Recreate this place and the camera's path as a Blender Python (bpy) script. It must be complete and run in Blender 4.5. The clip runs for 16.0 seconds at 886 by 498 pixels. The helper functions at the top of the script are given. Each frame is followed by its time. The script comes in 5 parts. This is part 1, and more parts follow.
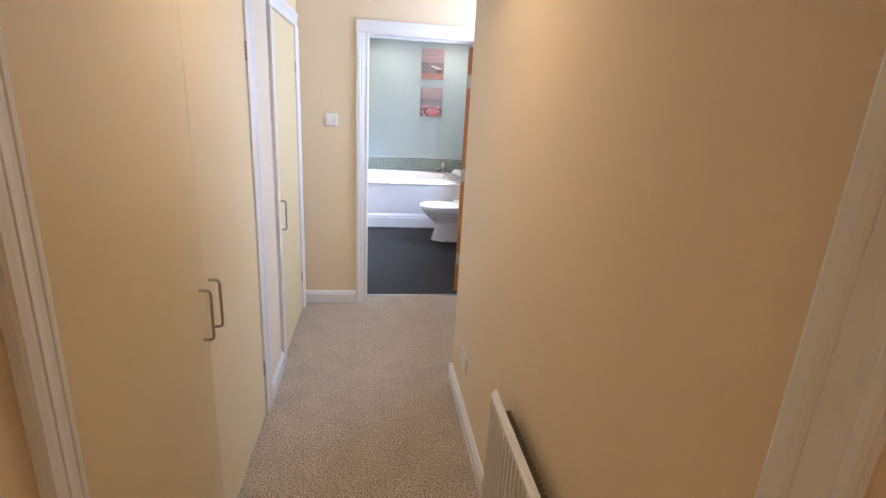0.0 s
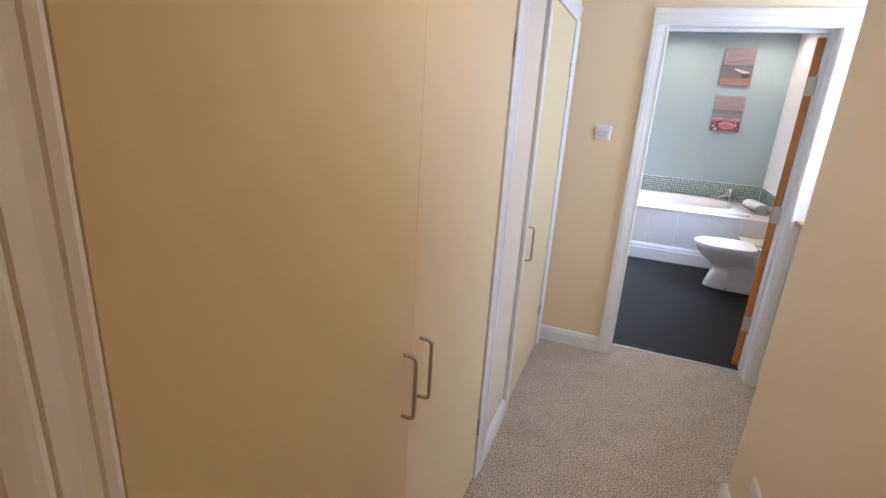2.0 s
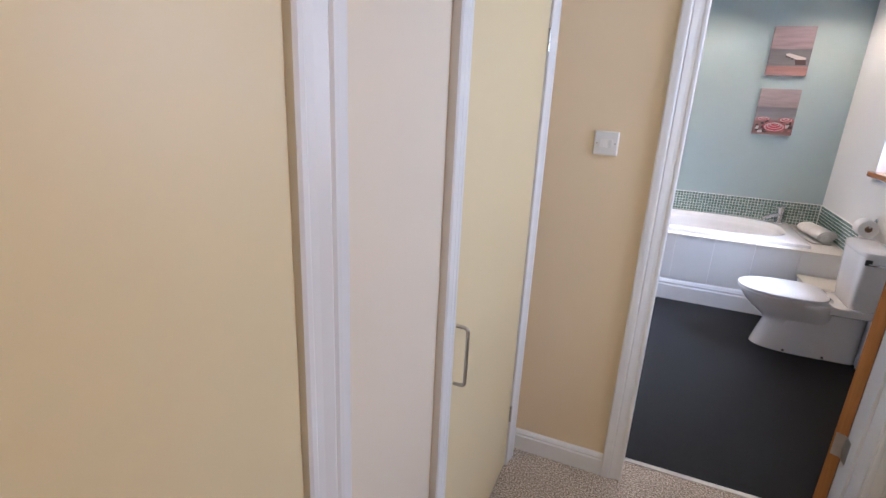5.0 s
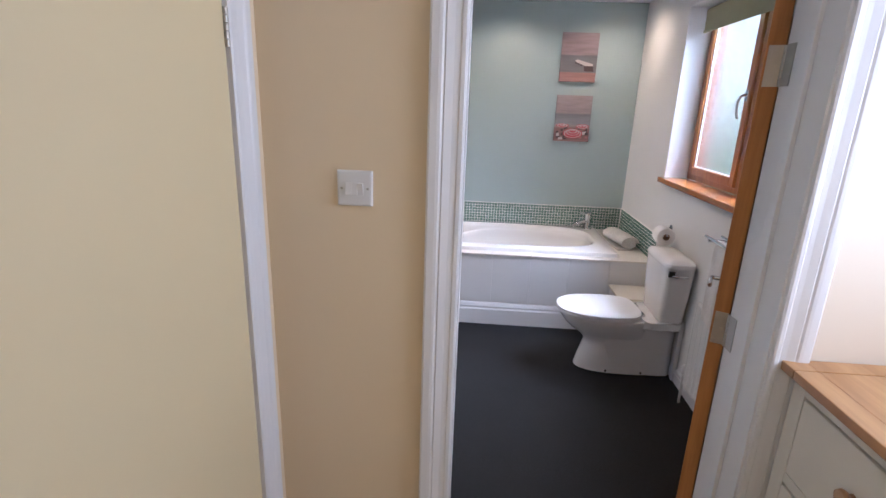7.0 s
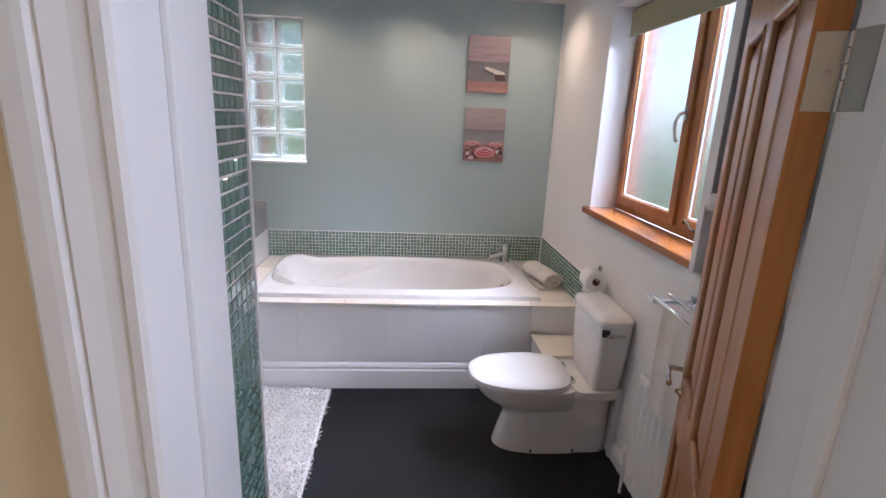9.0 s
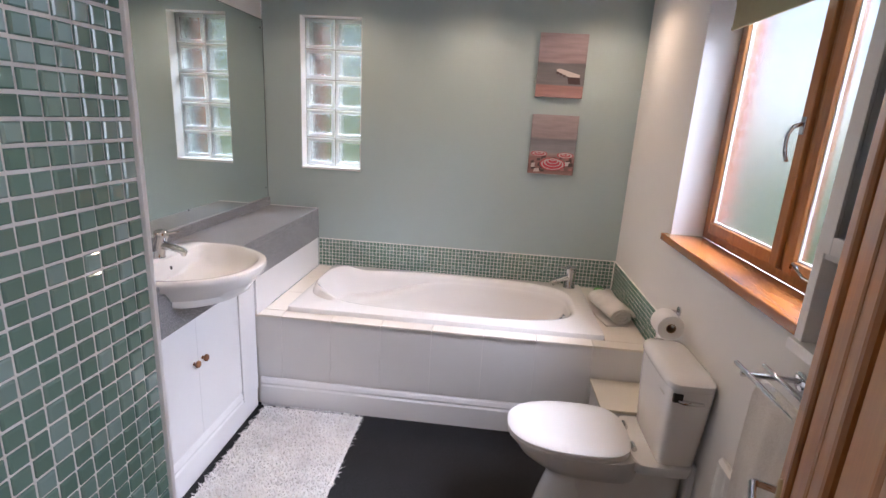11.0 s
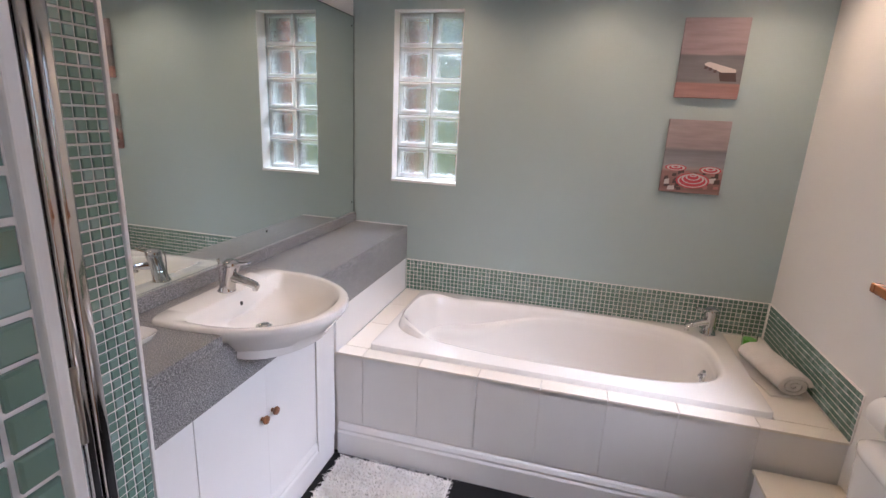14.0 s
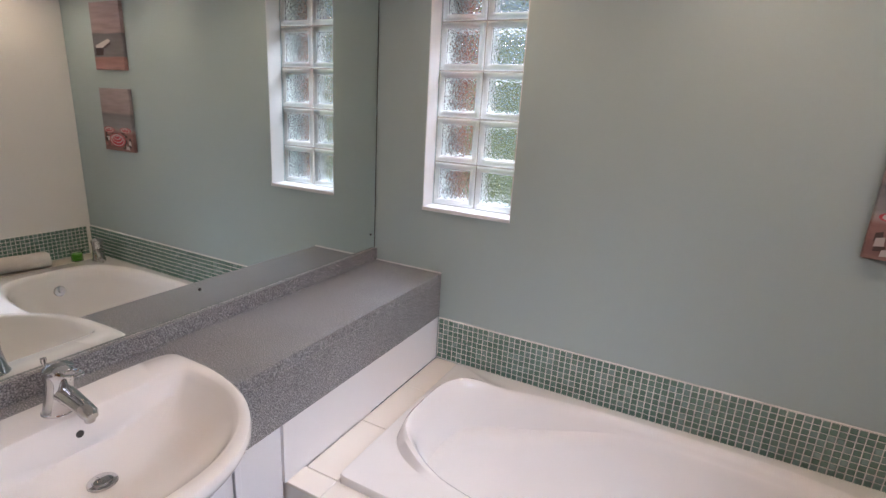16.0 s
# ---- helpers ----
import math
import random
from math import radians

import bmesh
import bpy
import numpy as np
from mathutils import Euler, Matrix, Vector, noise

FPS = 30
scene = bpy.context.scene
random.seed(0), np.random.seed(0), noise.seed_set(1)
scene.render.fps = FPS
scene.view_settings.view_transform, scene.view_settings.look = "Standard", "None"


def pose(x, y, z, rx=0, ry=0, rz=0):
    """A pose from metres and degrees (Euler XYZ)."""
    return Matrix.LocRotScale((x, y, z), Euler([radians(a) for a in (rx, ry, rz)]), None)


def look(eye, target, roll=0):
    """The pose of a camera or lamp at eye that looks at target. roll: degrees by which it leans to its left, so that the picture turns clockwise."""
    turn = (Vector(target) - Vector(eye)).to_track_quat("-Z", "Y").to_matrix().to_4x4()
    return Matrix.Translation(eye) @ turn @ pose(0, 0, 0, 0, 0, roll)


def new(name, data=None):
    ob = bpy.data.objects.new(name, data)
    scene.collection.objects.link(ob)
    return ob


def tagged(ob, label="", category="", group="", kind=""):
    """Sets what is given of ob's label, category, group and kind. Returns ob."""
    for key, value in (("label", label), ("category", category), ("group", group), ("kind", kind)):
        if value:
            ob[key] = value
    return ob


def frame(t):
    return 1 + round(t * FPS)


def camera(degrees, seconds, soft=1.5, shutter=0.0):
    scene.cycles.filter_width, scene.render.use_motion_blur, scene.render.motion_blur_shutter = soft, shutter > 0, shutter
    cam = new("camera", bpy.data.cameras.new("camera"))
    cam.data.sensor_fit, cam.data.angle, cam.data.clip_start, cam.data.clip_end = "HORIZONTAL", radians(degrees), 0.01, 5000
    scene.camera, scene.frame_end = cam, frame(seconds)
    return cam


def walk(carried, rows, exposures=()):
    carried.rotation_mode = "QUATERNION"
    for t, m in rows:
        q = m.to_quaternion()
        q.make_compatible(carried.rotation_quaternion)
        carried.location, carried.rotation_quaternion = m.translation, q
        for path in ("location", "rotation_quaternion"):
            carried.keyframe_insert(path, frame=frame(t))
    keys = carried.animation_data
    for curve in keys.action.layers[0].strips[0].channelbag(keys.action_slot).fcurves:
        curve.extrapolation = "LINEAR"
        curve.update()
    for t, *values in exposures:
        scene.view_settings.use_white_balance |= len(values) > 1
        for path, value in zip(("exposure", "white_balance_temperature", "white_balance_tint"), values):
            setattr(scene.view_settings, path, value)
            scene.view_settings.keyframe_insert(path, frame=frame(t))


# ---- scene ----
cam = camera(83.6, 16.0)
PATH = [
    (0, (0.336, 0.102, 1.606), (0.612, 1.996, 1.024), 3.2),
    (0.5, (0.296, 0.231, 1.606), (0.248, 2.145, 1.026), 3.1),
    (1, (0.328, 0.382, 1.596), (0.001, 2.266, 1.009), 3.0),
    (1.5, (0.321, 0.528, 1.58), (-0.197, 2.366, 0.986), 3.4),
    (2, (0.233, 0.675, 1.589), (-0.433, 2.461, 0.985), 3.6),
    (2.5, (0.195, 0.84, 1.591), (-0.585, 2.579, 0.983), 3.2),
    (3, (0.222, 1.021, 1.591), (-0.612, 2.734, 0.982), 2.9),
    (3.2, (0.233, 1.098, 1.591), (-0.612, 2.805, 0.981), 2.8),
    (5.3, (0.181, 2.034, 1.557), (-0.482, 3.826, 0.965), 2.9),
    (5.5, (0.155, 2.115, 1.556), (-0.448, 3.93, 0.971), 2.8),
    (6, (0.133, 2.266, 1.598), (-0.326, 4.127, 1.028), 2.6),
    (6.5, (0.217, 2.439, 1.605), (-0.095, 4.334, 1.049), 2.2),
    (7, (0.323, 2.668, 1.614), (0.189, 4.584, 1.058), 2.0),
    (7.5, (0.33, 2.909, 1.606), (0.348, 4.833, 1.061), 2.0),
    (8, (0.348, 3.093, 1.64), (0.46, 5.019, 1.111), 2.1),
    (8.5, (0.414, 3.272, 1.639), (0.57, 5.198, 1.124), 2.3),
    (8.7, (0.455, 3.334, 1.647), (0.623, 5.259, 1.132), 2.6),
    (10.8, (0.6657, 3.736, 1.6802), (0.5569, 5.6661, 1.1674), 3.3),
    (11, (0.702, 3.751, 1.681), (0.5309, 5.676, 1.1668), 3.3),
    (11.5, (0.7325, 3.759, 1.6795), (0.4437, 5.6711, 1.1685), 3.4),
    (12, (0.759, 3.757, 1.686), (0.3584, 5.6465, 1.1683), 3.3),
    (12.5, (0.7305, 3.775, 1.6905), (0.2753, 5.6508, 1.1665), 3.1),
    (13, (0.668, 3.881, 1.676), (0.1835, 5.7491, 1.1534), 3.0),
    (13.5, (0.5836, 4.0238, 1.7042), (0.0863, 5.8884, 1.1776), 2.8),
    (14, (0.497, 4.213, 1.694), (0.01, 6.082, 1.174), 2.8),
    (14.5, (0.49, 4.457, 1.697), (-0.021, 6.317, 1.167), 2.9),
    (15, (0.469, 4.711, 1.703), (-0.124, 6.543, 1.158), 2.9),
    (15.5, (0.446, 4.961, 1.704), (-0.278, 6.747, 1.17), 3.1),
    (16, (0.461, 5.235, 1.716), (-0.41, 6.954, 1.178), 3.3),
]
EXPOSURES = [
    (0.0, 1.58, 5100, 15), (1.5, 1.46, 5100, 15), (3.0, 1.22, 5100, 15), (5.5, 1.02, 5250, 17), (7.0, 0.72, 5350, 18),
    (8.5, 0.56, 5500, 19), (11.0, 0.56, 6000, 21), (13.0, 0.52, 6050, 22), (14.5, 0.42, 6050, 22), (16.0, 0.24, 6050, 22),
]
walk(cam, [(t, look(eye, target, roll)) for t, eye, target, roll in PATH], EXPOSURES)

# ---- world, sun and large lights ----
world = bpy.data.worlds.new("world")
scene.world = world
world.use_nodes = True
wn, wl = world.node_tree.nodes, world.node_tree.links
sky = wn.new("ShaderNodeTexSky")
sky.sky_type = "NISHITA"
sky.sun_disc = False
sky.sun_elevation, sky.sun_rotation = radians(42), radians(200)
wl.new(sky.outputs[0], wn["Background"].inputs[0])
wn["Background"].inputs[1].default_value = 0.15
sun = new("sun", bpy.data.lights.new("sun", "SUN"))
sun.data.energy, sun.data.angle, sun.data.color = 4.0, radians(3), (1.0, 0.95, 0.88)
sun.matrix_world = look((0, 0, 0), (0.25, 0.70, -0.66))


def area_light(name, eye, target, w, h, watts, colour):
    l = new(name, bpy.data.lights.new(name, "AREA"))
    l.data.shape, l.data.size, l.data.size_y = "RECTANGLE", w, h
    l.data.energy, l.data.color = watts, colour
    l.matrix_world = look(eye, target)
    return l


# daylight: a fill lamp added in an assumed alcove window, out of view
area_light("alcove_fill_light", (1.60, 3.40, 1.72), (0.0, 3.40, 1.55), 0.66, 0.90, 8.0, (0.86, 0.92, 1.0))
# lamps added outside and above the two bathroom windows to stand in for sky
area_light("sky_light_right", (2.85, 5.70, 3.00), (-0.30, 5.65, 0.60), 1.7, 1.2, 175, (0.84, 0.91, 1.0))
area_light("sky_light_back", (-0.50, 8.60, 3.55), (-0.40, 7.1, 1.5), 1.6, 1.2, 230, (0.84, 0.92, 1.0))

# ---- materials ----


def base_mat(name):
    m = bpy.data.materials.new(name)
    m.use_nodes = True
    return m, m.node_tree.nodes, m.node_tree.links, m.node_tree.nodes["Principled BSDF"]


def surface(name, colour, rough=0.5, metal=0.0, vary=0.08, scale=6.0, fine=120.0, bump=0.05, coat=0.0, spec=0.5, depth=0.002):
    """Paint, plastic, ceramic or metal with variation at two scales and a fine relief."""
    m, n, l, b = base_mat(name)
    tc = n.new("ShaderNodeTexCoord")
    a, f = n.new("ShaderNodeTexNoise"), n.new("ShaderNodeTexNoise")
    a.inputs["Scale"].default_value, f.inputs["Scale"].default_value = scale, fine
    a.inputs["Detail"].default_value = 4
    for t in (a, f):
        l.new(tc.outputs["Object"], t.inputs["Vector"])
    mix = n.new("ShaderNodeMix")
    mix.data_type = "RGBA"
    c = Vector(colour)
    mix.inputs[6].default_value = (*(c * (1 - vary)), 1)
    mix.inputs[7].default_value = (*[min(1, v) for v in c * (1 + vary)], 1)
    l.new(a.outputs[0], mix.inputs[0])
    l.new(mix.outputs[2], b.inputs["Base Color"])
    r = n.new("ShaderNodeMapRange")
    r.inputs["To Min"].default_value, r.inputs["To Max"].default_value = rough * 0.85, min(1, rough * 1.15)
    l.new(a.outputs[0], r.inputs["Value"])
    l.new(r.outputs[0], b.inputs["Roughness"])
    b.inputs["Metallic"].default_value = metal
    b.inputs["Coat Weight"].default_value = coat
    b.inputs["Specular IOR Level"].default_value = spec
    if bump:
        bp = n.new("ShaderNodeBump")
        bp.inputs["Strength"].default_value, bp.inputs["Distance"].default_value = bump, depth
        l.new(f.outputs[0], bp.inputs["Height"])
        l.new(bp.outputs[0], b.inputs["Normal"])
    return m


def wood(name, dark, light, scale=(1, 1, 0.08), rough=0.35, coat=0.3):
    m, n, l, b = base_mat(name)
    tc, mp = n.new("ShaderNodeTexCoord"), n.new("ShaderNodeMapping")
    mp.inputs["Scale"].default_value = scale
    l.new(tc.outputs["Object"], mp.inputs["Vector"])
    a, f = n.new("ShaderNodeTexNoise"), n.new("ShaderNodeTexNoise")
    a.inputs["Scale"].default_value, a.inputs["Detail"].default_value, a.inputs["Distortion"].default_value = 22, 5, 0.6
    f.inputs["Scale"].default_value, f.inputs["Detail"].default_value = 160, 3
    l.new(mp.outputs[0], a.inputs["Vector"])
    l.new(mp.outputs[0], f.inputs["Vector"])
    add = n.new("ShaderNodeMath")
    add.operation = "MULTIPLY_ADD"
    add.inputs[1].default_value = 0.3
    l.new(f.outputs[0], add.inputs[0])
    l.new(a.outputs[0], add.inputs[2])
    ramp = n.new("ShaderNodeValToRGB")
    ramp.color_ramp.elements[0].position, ramp.color_ramp.elements[0].color = 0.42, (*dark, 1)
    ramp.color_ramp.elements[1].position, ramp.color_ramp.elements[1].color = 0.82, (*light, 1)
    l.new(add.outputs[0], ramp.inputs[0])
    l.new(ramp.outputs[0], b.inputs["Base Color"])
    b.inputs["Roughness"].default_value = rough
    b.inputs["Coat Weight"].default_value = coat
    b.inputs["Coat Roughness"].default_value = 0.25
    bp = n.new("ShaderNodeBump")
    bp.inputs["Strength"].default_value, bp.inputs["Distance"].default_value = 0.15, 0.001
    l.new(add.outputs[0], bp.inputs["Height"])
    l.new(bp.outputs[0], b.inputs["Normal"])
    return m


def speckle(name, low, mid, high, scale, rough, bump, depth=0.003, coarse=5.0):
    """Carpet, laminate and vinyl: fine coloured flecks over soft patches."""
    m, n, l, b = base_mat(name)
    tc = n.new("ShaderNodeTexCoord")
    f, g = n.new("ShaderNodeTexNoise"), n.new("ShaderNodeTexNoise")
    f.inputs["Scale"].default_value, f.inputs["Detail"].default_value = scale, 2
    g.inputs["Scale"].default_value, g.inputs["Detail"].default_value = coarse, 3
    for t in (f, g):
        l.new(tc.outputs["Object"], t.inputs["Vector"])
    ramp = n.new("ShaderNodeValToRGB")
    e = ramp.color_ramp.elements
    e[0].position, e[0].color = 0.32, (*low, 1)
    e[1].position, e[1].color = 0.68, (*high, 1)
    k = e.new(0.5)
    k.color = (*mid, 1)
    l.new(f.outputs[0], ramp.inputs[0])
    mix = n.new("ShaderNodeMix")
    mix.data_type, mix.blend_type = "RGBA", "MULTIPLY"
    mix.inputs[0].default_value = 0.5
    r2 = n.new("ShaderNodeValToRGB")
    r2.color_ramp.elements[0].position, r2.color_ramp.elements[0].color = 0.3, (0.72, 0.72, 0.72, 1)
    r2.color_ramp.elements[1].position, r2.color_ramp.elements[1].color = 0.7, (1, 1, 1, 1)
    l.new(g.outputs[0], r2.inputs[0])
    l.new(ramp.outputs[0], mix.inputs[6])
    l.new(r2.outputs[0], mix.inputs[7])
    l.new(mix.outputs[2], b.inputs["Base Color"])
    b.inputs["Roughness"].default_value = rough
    bp = n.new("ShaderNodeBump")
    bp.inputs["Strength"].default_value, bp.inputs["Distance"].default_value = bump, depth
    l.new(f.outputs[0], bp.inputs["Height"])
    l.new(bp.outputs[0], b.inputs["Normal"])
    return m


def tile_mat(name, per_object):
    """Small green glass tiles, each a little different in tone and gloss."""
    m, n, l, b = base_mat(name)
    src = n.new("ShaderNodeObjectInfo") if per_object else n.new("ShaderNodeNewGeometry")
    out = src.outputs["Random"] if per_object else src.outputs["Random Per Island"]
    ramp = n.new("ShaderNodeValToRGB")
    e = ramp.color_ramp.elements
    e[0].position, e[0].color = 0.0, (0.125, 0.215, 0.175, 1)
    e[1].position, e[1].color = 1.0, (0.270, 0.370, 0.345, 1)
    k = e.new(0.75)
    k.color = (0.160, 0.262, 0.222, 1)
    l.new(out, ramp.inputs[0])
    l.new(ramp.outputs[0], b.inputs["Base Color"])
    b.inputs["Roughness"].default_value = 0.09
    b.inputs["Coat Weight"].default_value = 0.6
    b.inputs["Coat Roughness"].default_value = 0.03
    tc, f = n.new("ShaderNodeTexCoord"), n.new("ShaderNodeTexNoise")
    f.inputs["Scale"].default_value = 45
    l.new(tc.outputs["Object"], f.inputs["Vector"])
    bp = n.new("ShaderNodeBump")
    bp.inputs["Strength"].default_value, bp.inputs["Distance"].default_value = 0.25, 0.002
    l.new(f.outputs[0], bp.inputs["Height"])
    l.new(bp.outputs[0], b.inputs["Normal"])
    return m


def glass_mat(name, colour, rough, bump=0.0, scale=60.0, depth=0.004):
    m, n, l, b = base_mat(name)
    b.inputs["Base Color"].default_value = (*colour, 1)
    b.inputs["Transmission Weight"].default_value = 1
    b.inputs["Roughness"].default_value = rough
    b.inputs["IOR"].default_value = 1.45
    if bump:
        tc, f = n.new("ShaderNodeTexCoord"), n.new("ShaderNodeTexNoise")
        f.inputs["Scale"].default_value, f.inputs["Detail"].default_value = scale, 1
        l.new(tc.outputs["Object"], f.inputs["Vector"])
        bp = n.new("ShaderNodeBump")
        bp.inputs["Strength"].default_value, bp.inputs["Distance"].default_value = bump, depth
        l.new(f.outputs[0], bp.inputs["Height"])
        l.new(bp.outputs[0], b.inputs["Normal"])
    return m


def glow(name, colour, strength):
    m, n, l, b = base_mat(name)
    b.inputs["Base Color"].default_value = (*colour, 1)
    b.inputs["Emission Color"].default_value = (*colour, 1)
    b.inputs["Emission Strength"].default_value = strength
    return m


CREAM = surface("cream_wall_paint", (0.81, 0.665, 0.46), 0.6, vary=0.03, scale=2.5, fine=260, bump=0.06)
CREAM_DOOR = surface("cream_eggshell_paint", (0.78, 0.652, 0.40), 0.42, vary=0.035, scale=3, fine=180, bump=0.04)
GLOSS = surface("white_gloss_paint", (0.80, 0.79, 0.79), 0.38, vary=0.012, scale=3, fine=60, bump=0.02)
PALE = surface("off_white_wall_paint", (0.76, 0.745, 0.72), 0.6, vary=0.02, scale=2, fine=240, bump=0.05)
# cream walls again, with the light that falls on them put into a paler colour
PINKISH = surface("pale_lit_cream_paint", (0.80, 0.705, 0.57), 0.6, vary=0.02, scale=2, fine=240, bump=0.05)
AQUA = surface("aqua_wall_paint", (0.392, 0.478, 0.478), 0.55, vary=0.03, scale=2, fine=240, bump=0.05)
WHITE_CEIL = surface("white_ceiling_paint", (0.80, 0.79, 0.77), 0.8, vary=0.02, scale=2, fine=200, bump=0.05)
CERAMIC = surface("white_glazed_ceramic", (0.80, 0.78, 0.76), 0.035, vary=0.01, scale=3, fine=30, bump=0.02, coat=0.6)
ACRYLIC = surface("white_bath_acrylic", (0.80, 0.78, 0.76), 0.045, vary=0.01, scale=3, fine=30, bump=0.015, coat=0.4)
PANEL_TILE = surface("matt_white_tile", (0.72, 0.71, 0.70), 0.30, vary=0.03, scale=5, fine=60, bump=0.03)
# white ledge tile tinted cream, the warm glow on the ledge in its colour
LEDGE_TILE = surface("warm_lit_white_tile", (0.80, 0.75, 0.68), 0.22, vary=0.03, scale=5, fine=60, bump=0.03)
GROUT = surface("pale_grout", (0.84, 0.81, 0.78), 0.85, vary=0.08, scale=30, fine=300, bump=0.2)
SATIN = surface("white_satin_cabinet", (0.80, 0.79, 0.79), 0.30, vary=0.02, scale=4, fine=120, bump=0.03)
IVORY = surface("ivory_furniture_paint", (0.76, 0.71, 0.61), 0.42, vary=0.03, scale=5, fine=140, bump=0.05)
RAD_WHITE = surface("white_enamel", (0.78, 0.77, 0.75), 0.25, vary=0.02, scale=5, fine=70, bump=0.03)
PLASTIC = surface("white_plastic", (0.78, 0.77, 0.76), 0.3, vary=0.01, scale=5, fine=60, bump=0.02)
CHROME = surface("chrome", (0.64, 0.64, 0.65), 0.06, 1.0, vary=0.02, scale=8, fine=80, bump=0.01)
NICKEL = surface("brushed_nickel", (0.52, 0.49, 0.44), 0.30, 1.0, vary=0.06, scale=20, fine=300, bump=0.06)
STEEL = surface("worn_steel", (0.50, 0.48, 0.44), 0.38, 1.0, vary=0.12, scale=25, fine=200, bump=0.08)
BRASS = surface("aged_brass", (0.55, 0.42, 0.24), 0.28, 1.0, vary=0.1, scale=20, fine=200, bump=0.05)
BLACK = surface("black_plastic", (0.02, 0.02, 0.02), 0.4, vary=0.1, scale=20, fine=200, bump=0.05)
PINE = wood("varnished_pine", (0.34, 0.120, 0.024), (0.50, 0.205, 0.050), (1, 1, 0.07), 0.35, 0.35)
PINE_EDGE = wood("dark_varnished_pine", (0.24, 0.085, 0.018), (0.40, 0.17, 0.045), (1, 1, 0.07), 0.35, 0.35)
WINDOW_WOOD = wood("stained_window_wood", (0.26, 0.085, 0.016), (0.40, 0.155, 0.035), (1, 1, 0.07), 0.32, 0.4)
SILL_WOOD = wood("varnished_sill_wood", (0.24, 0.070, 0.015), (0.37, 0.130, 0.030), (1, 0.07, 1), 0.25, 0.5)
DRESSER_WOOD = wood("waxed_pine_top", (0.36, 0.17, 0.055), (0.52, 0.28, 0.11), (0.9, 0.07, 1), 0.35, 0.3)
KNOB_WOOD = wood("turned_wood", (0.16, 0.065, 0.025), (0.30, 0.13, 0.055), (1, 1, 1), 0.35, 0.3)
PALE_KNOB = wood("pale_turned_wood", (0.30, 0.16, 0.07), (0.46, 0.27, 0.13), (1, 1, 1), 0.4, 0.3)
CARPET = speckle("beige_twist_carpet", (0.14, 0.10, 0.065), (0.47, 0.38, 0.285), (0.84, 0.74, 0.61), 150, 0.95, 0.85, 0.004, 7)
VINYL = speckle("charcoal_vinyl", (0.008, 0.008, 0.009), (0.013, 0.013, 0.014), (0.021, 0.021, 0.023), 300, 0.60, 0.12, 0.001, 4)
VINYL.node_tree.nodes["Principled BSDF"].inputs["Specular IOR Level"].default_value = 0.16
LAMINATE = speckle("grey_granite_laminate", (0.070, 0.071, 0.080), (0.225, 0.222, 0.230), (0.50, 0.495, 0.49), 290, 0.28, 0.04, 0.0005, 6)
TERRY = speckle("white_terry_cotton", (0.62, 0.58, 0.53), (0.74, 0.70, 0.66), (0.80, 0.77, 0.73), 420, 0.95, 0.8, 0.003, 9)
SHAG = speckle("white_cotton_shag", (0.82, 0.78, 0.74), (0.88, 0.85, 0.82), (0.92, 0.90, 0.88), 60, 0.95, 0.4, 0.003, 9)
PAPER = surface("white_tissue", (0.78, 0.77, 0.75), 0.9, vary=0.02, scale=20, fine=300, bump=0.25)
CARD = surface("brown_card", (0.28, 0.17, 0.09), 0.9, vary=0.08, scale=40, fine=300, bump=0.1)
BLIND = surface("olive_blind_fabric", (0.36, 0.33, 0.20), 0.85, vary=0.08, scale=30, fine=500, bump=0.25)
TILE_ONE = tile_mat("green_glass_tile", True)
TILE_MANY = tile_mat("green_glass_tiles", False)
FROST = glass_mat("frosted_glass", (0.96, 0.98, 0.98), 0.26, 0.10, 300, 0.001)
BLOCK_GLASS = glass_mat("rippled_block_glass", (0.95, 0.985, 0.97), 0.03, 0.9, 95, 0.012)
BLOCK_RIM = glass_mat("block_rim_glass", (0.95, 0.98, 0.97), 0.55)
BLOCK_RIM.node_tree.nodes["Principled BSDF"].inputs["IOR"].default_value = 1.16
BLOCK_RIM.node_tree.nodes["Principled BSDF"].inputs["Transmission Weight"].default_value = 0.6
BLOCK_GLASS.node_tree.nodes["Principled BSDF"].inputs["IOR"].default_value = 1.34
CLEAR = glass_mat("clear_glass", (0.93, 0.97, 0.95), 0.02)
GREEN_WAX = surface("green_wax", (0.10, 0.42, 0.03), 0.4, vary=0.15, scale=40, fine=90, bump=0.05)
MORTAR_W = surface("grey_mortar", (0.48, 0.46, 0.43), 0.9, vary=0.08, scale=30, fine=200, bump=0.2)
BRICK = surface("red_brick", (0.40, 0.13, 0.08), 0.85, vary=0.2, scale=14, fine=120, bump=0.4)
LEAF = surface("hedge_leaf", (0.17, 0.22, 0.07), 0.5, vary=0.5, scale=3, fine=60, bump=0.1)
GRASS = surface("lawn", (0.075, 0.13, 0.04), 0.9, vary=0.3, scale=4, fine=120, bump=0.5)
MIRROR, _n, _l, _b = base_mat("mirror_silver")
_b.inputs["Base Color"].default_value = (0.80, 0.85, 0.83, 1)
_b.inputs["Metallic"].default_value, _b.inputs["Roughness"].default_value = 1, 0.01

# ---- mesh helpers ----


def link(name, bm, mat, smooth=False):
    bmesh.ops.recalc_face_normals(bm, faces=bm.faces)
    me = bpy.data.meshes.new(name)
    bm.to_mesh(me)
    bm.free()
    me.materials.append(mat)
    if smooth:
        for p in me.polygons:
            p.use_smooth = True
        me.set_sharp_from_angle(angle=radians(38))
    return new(name, me)


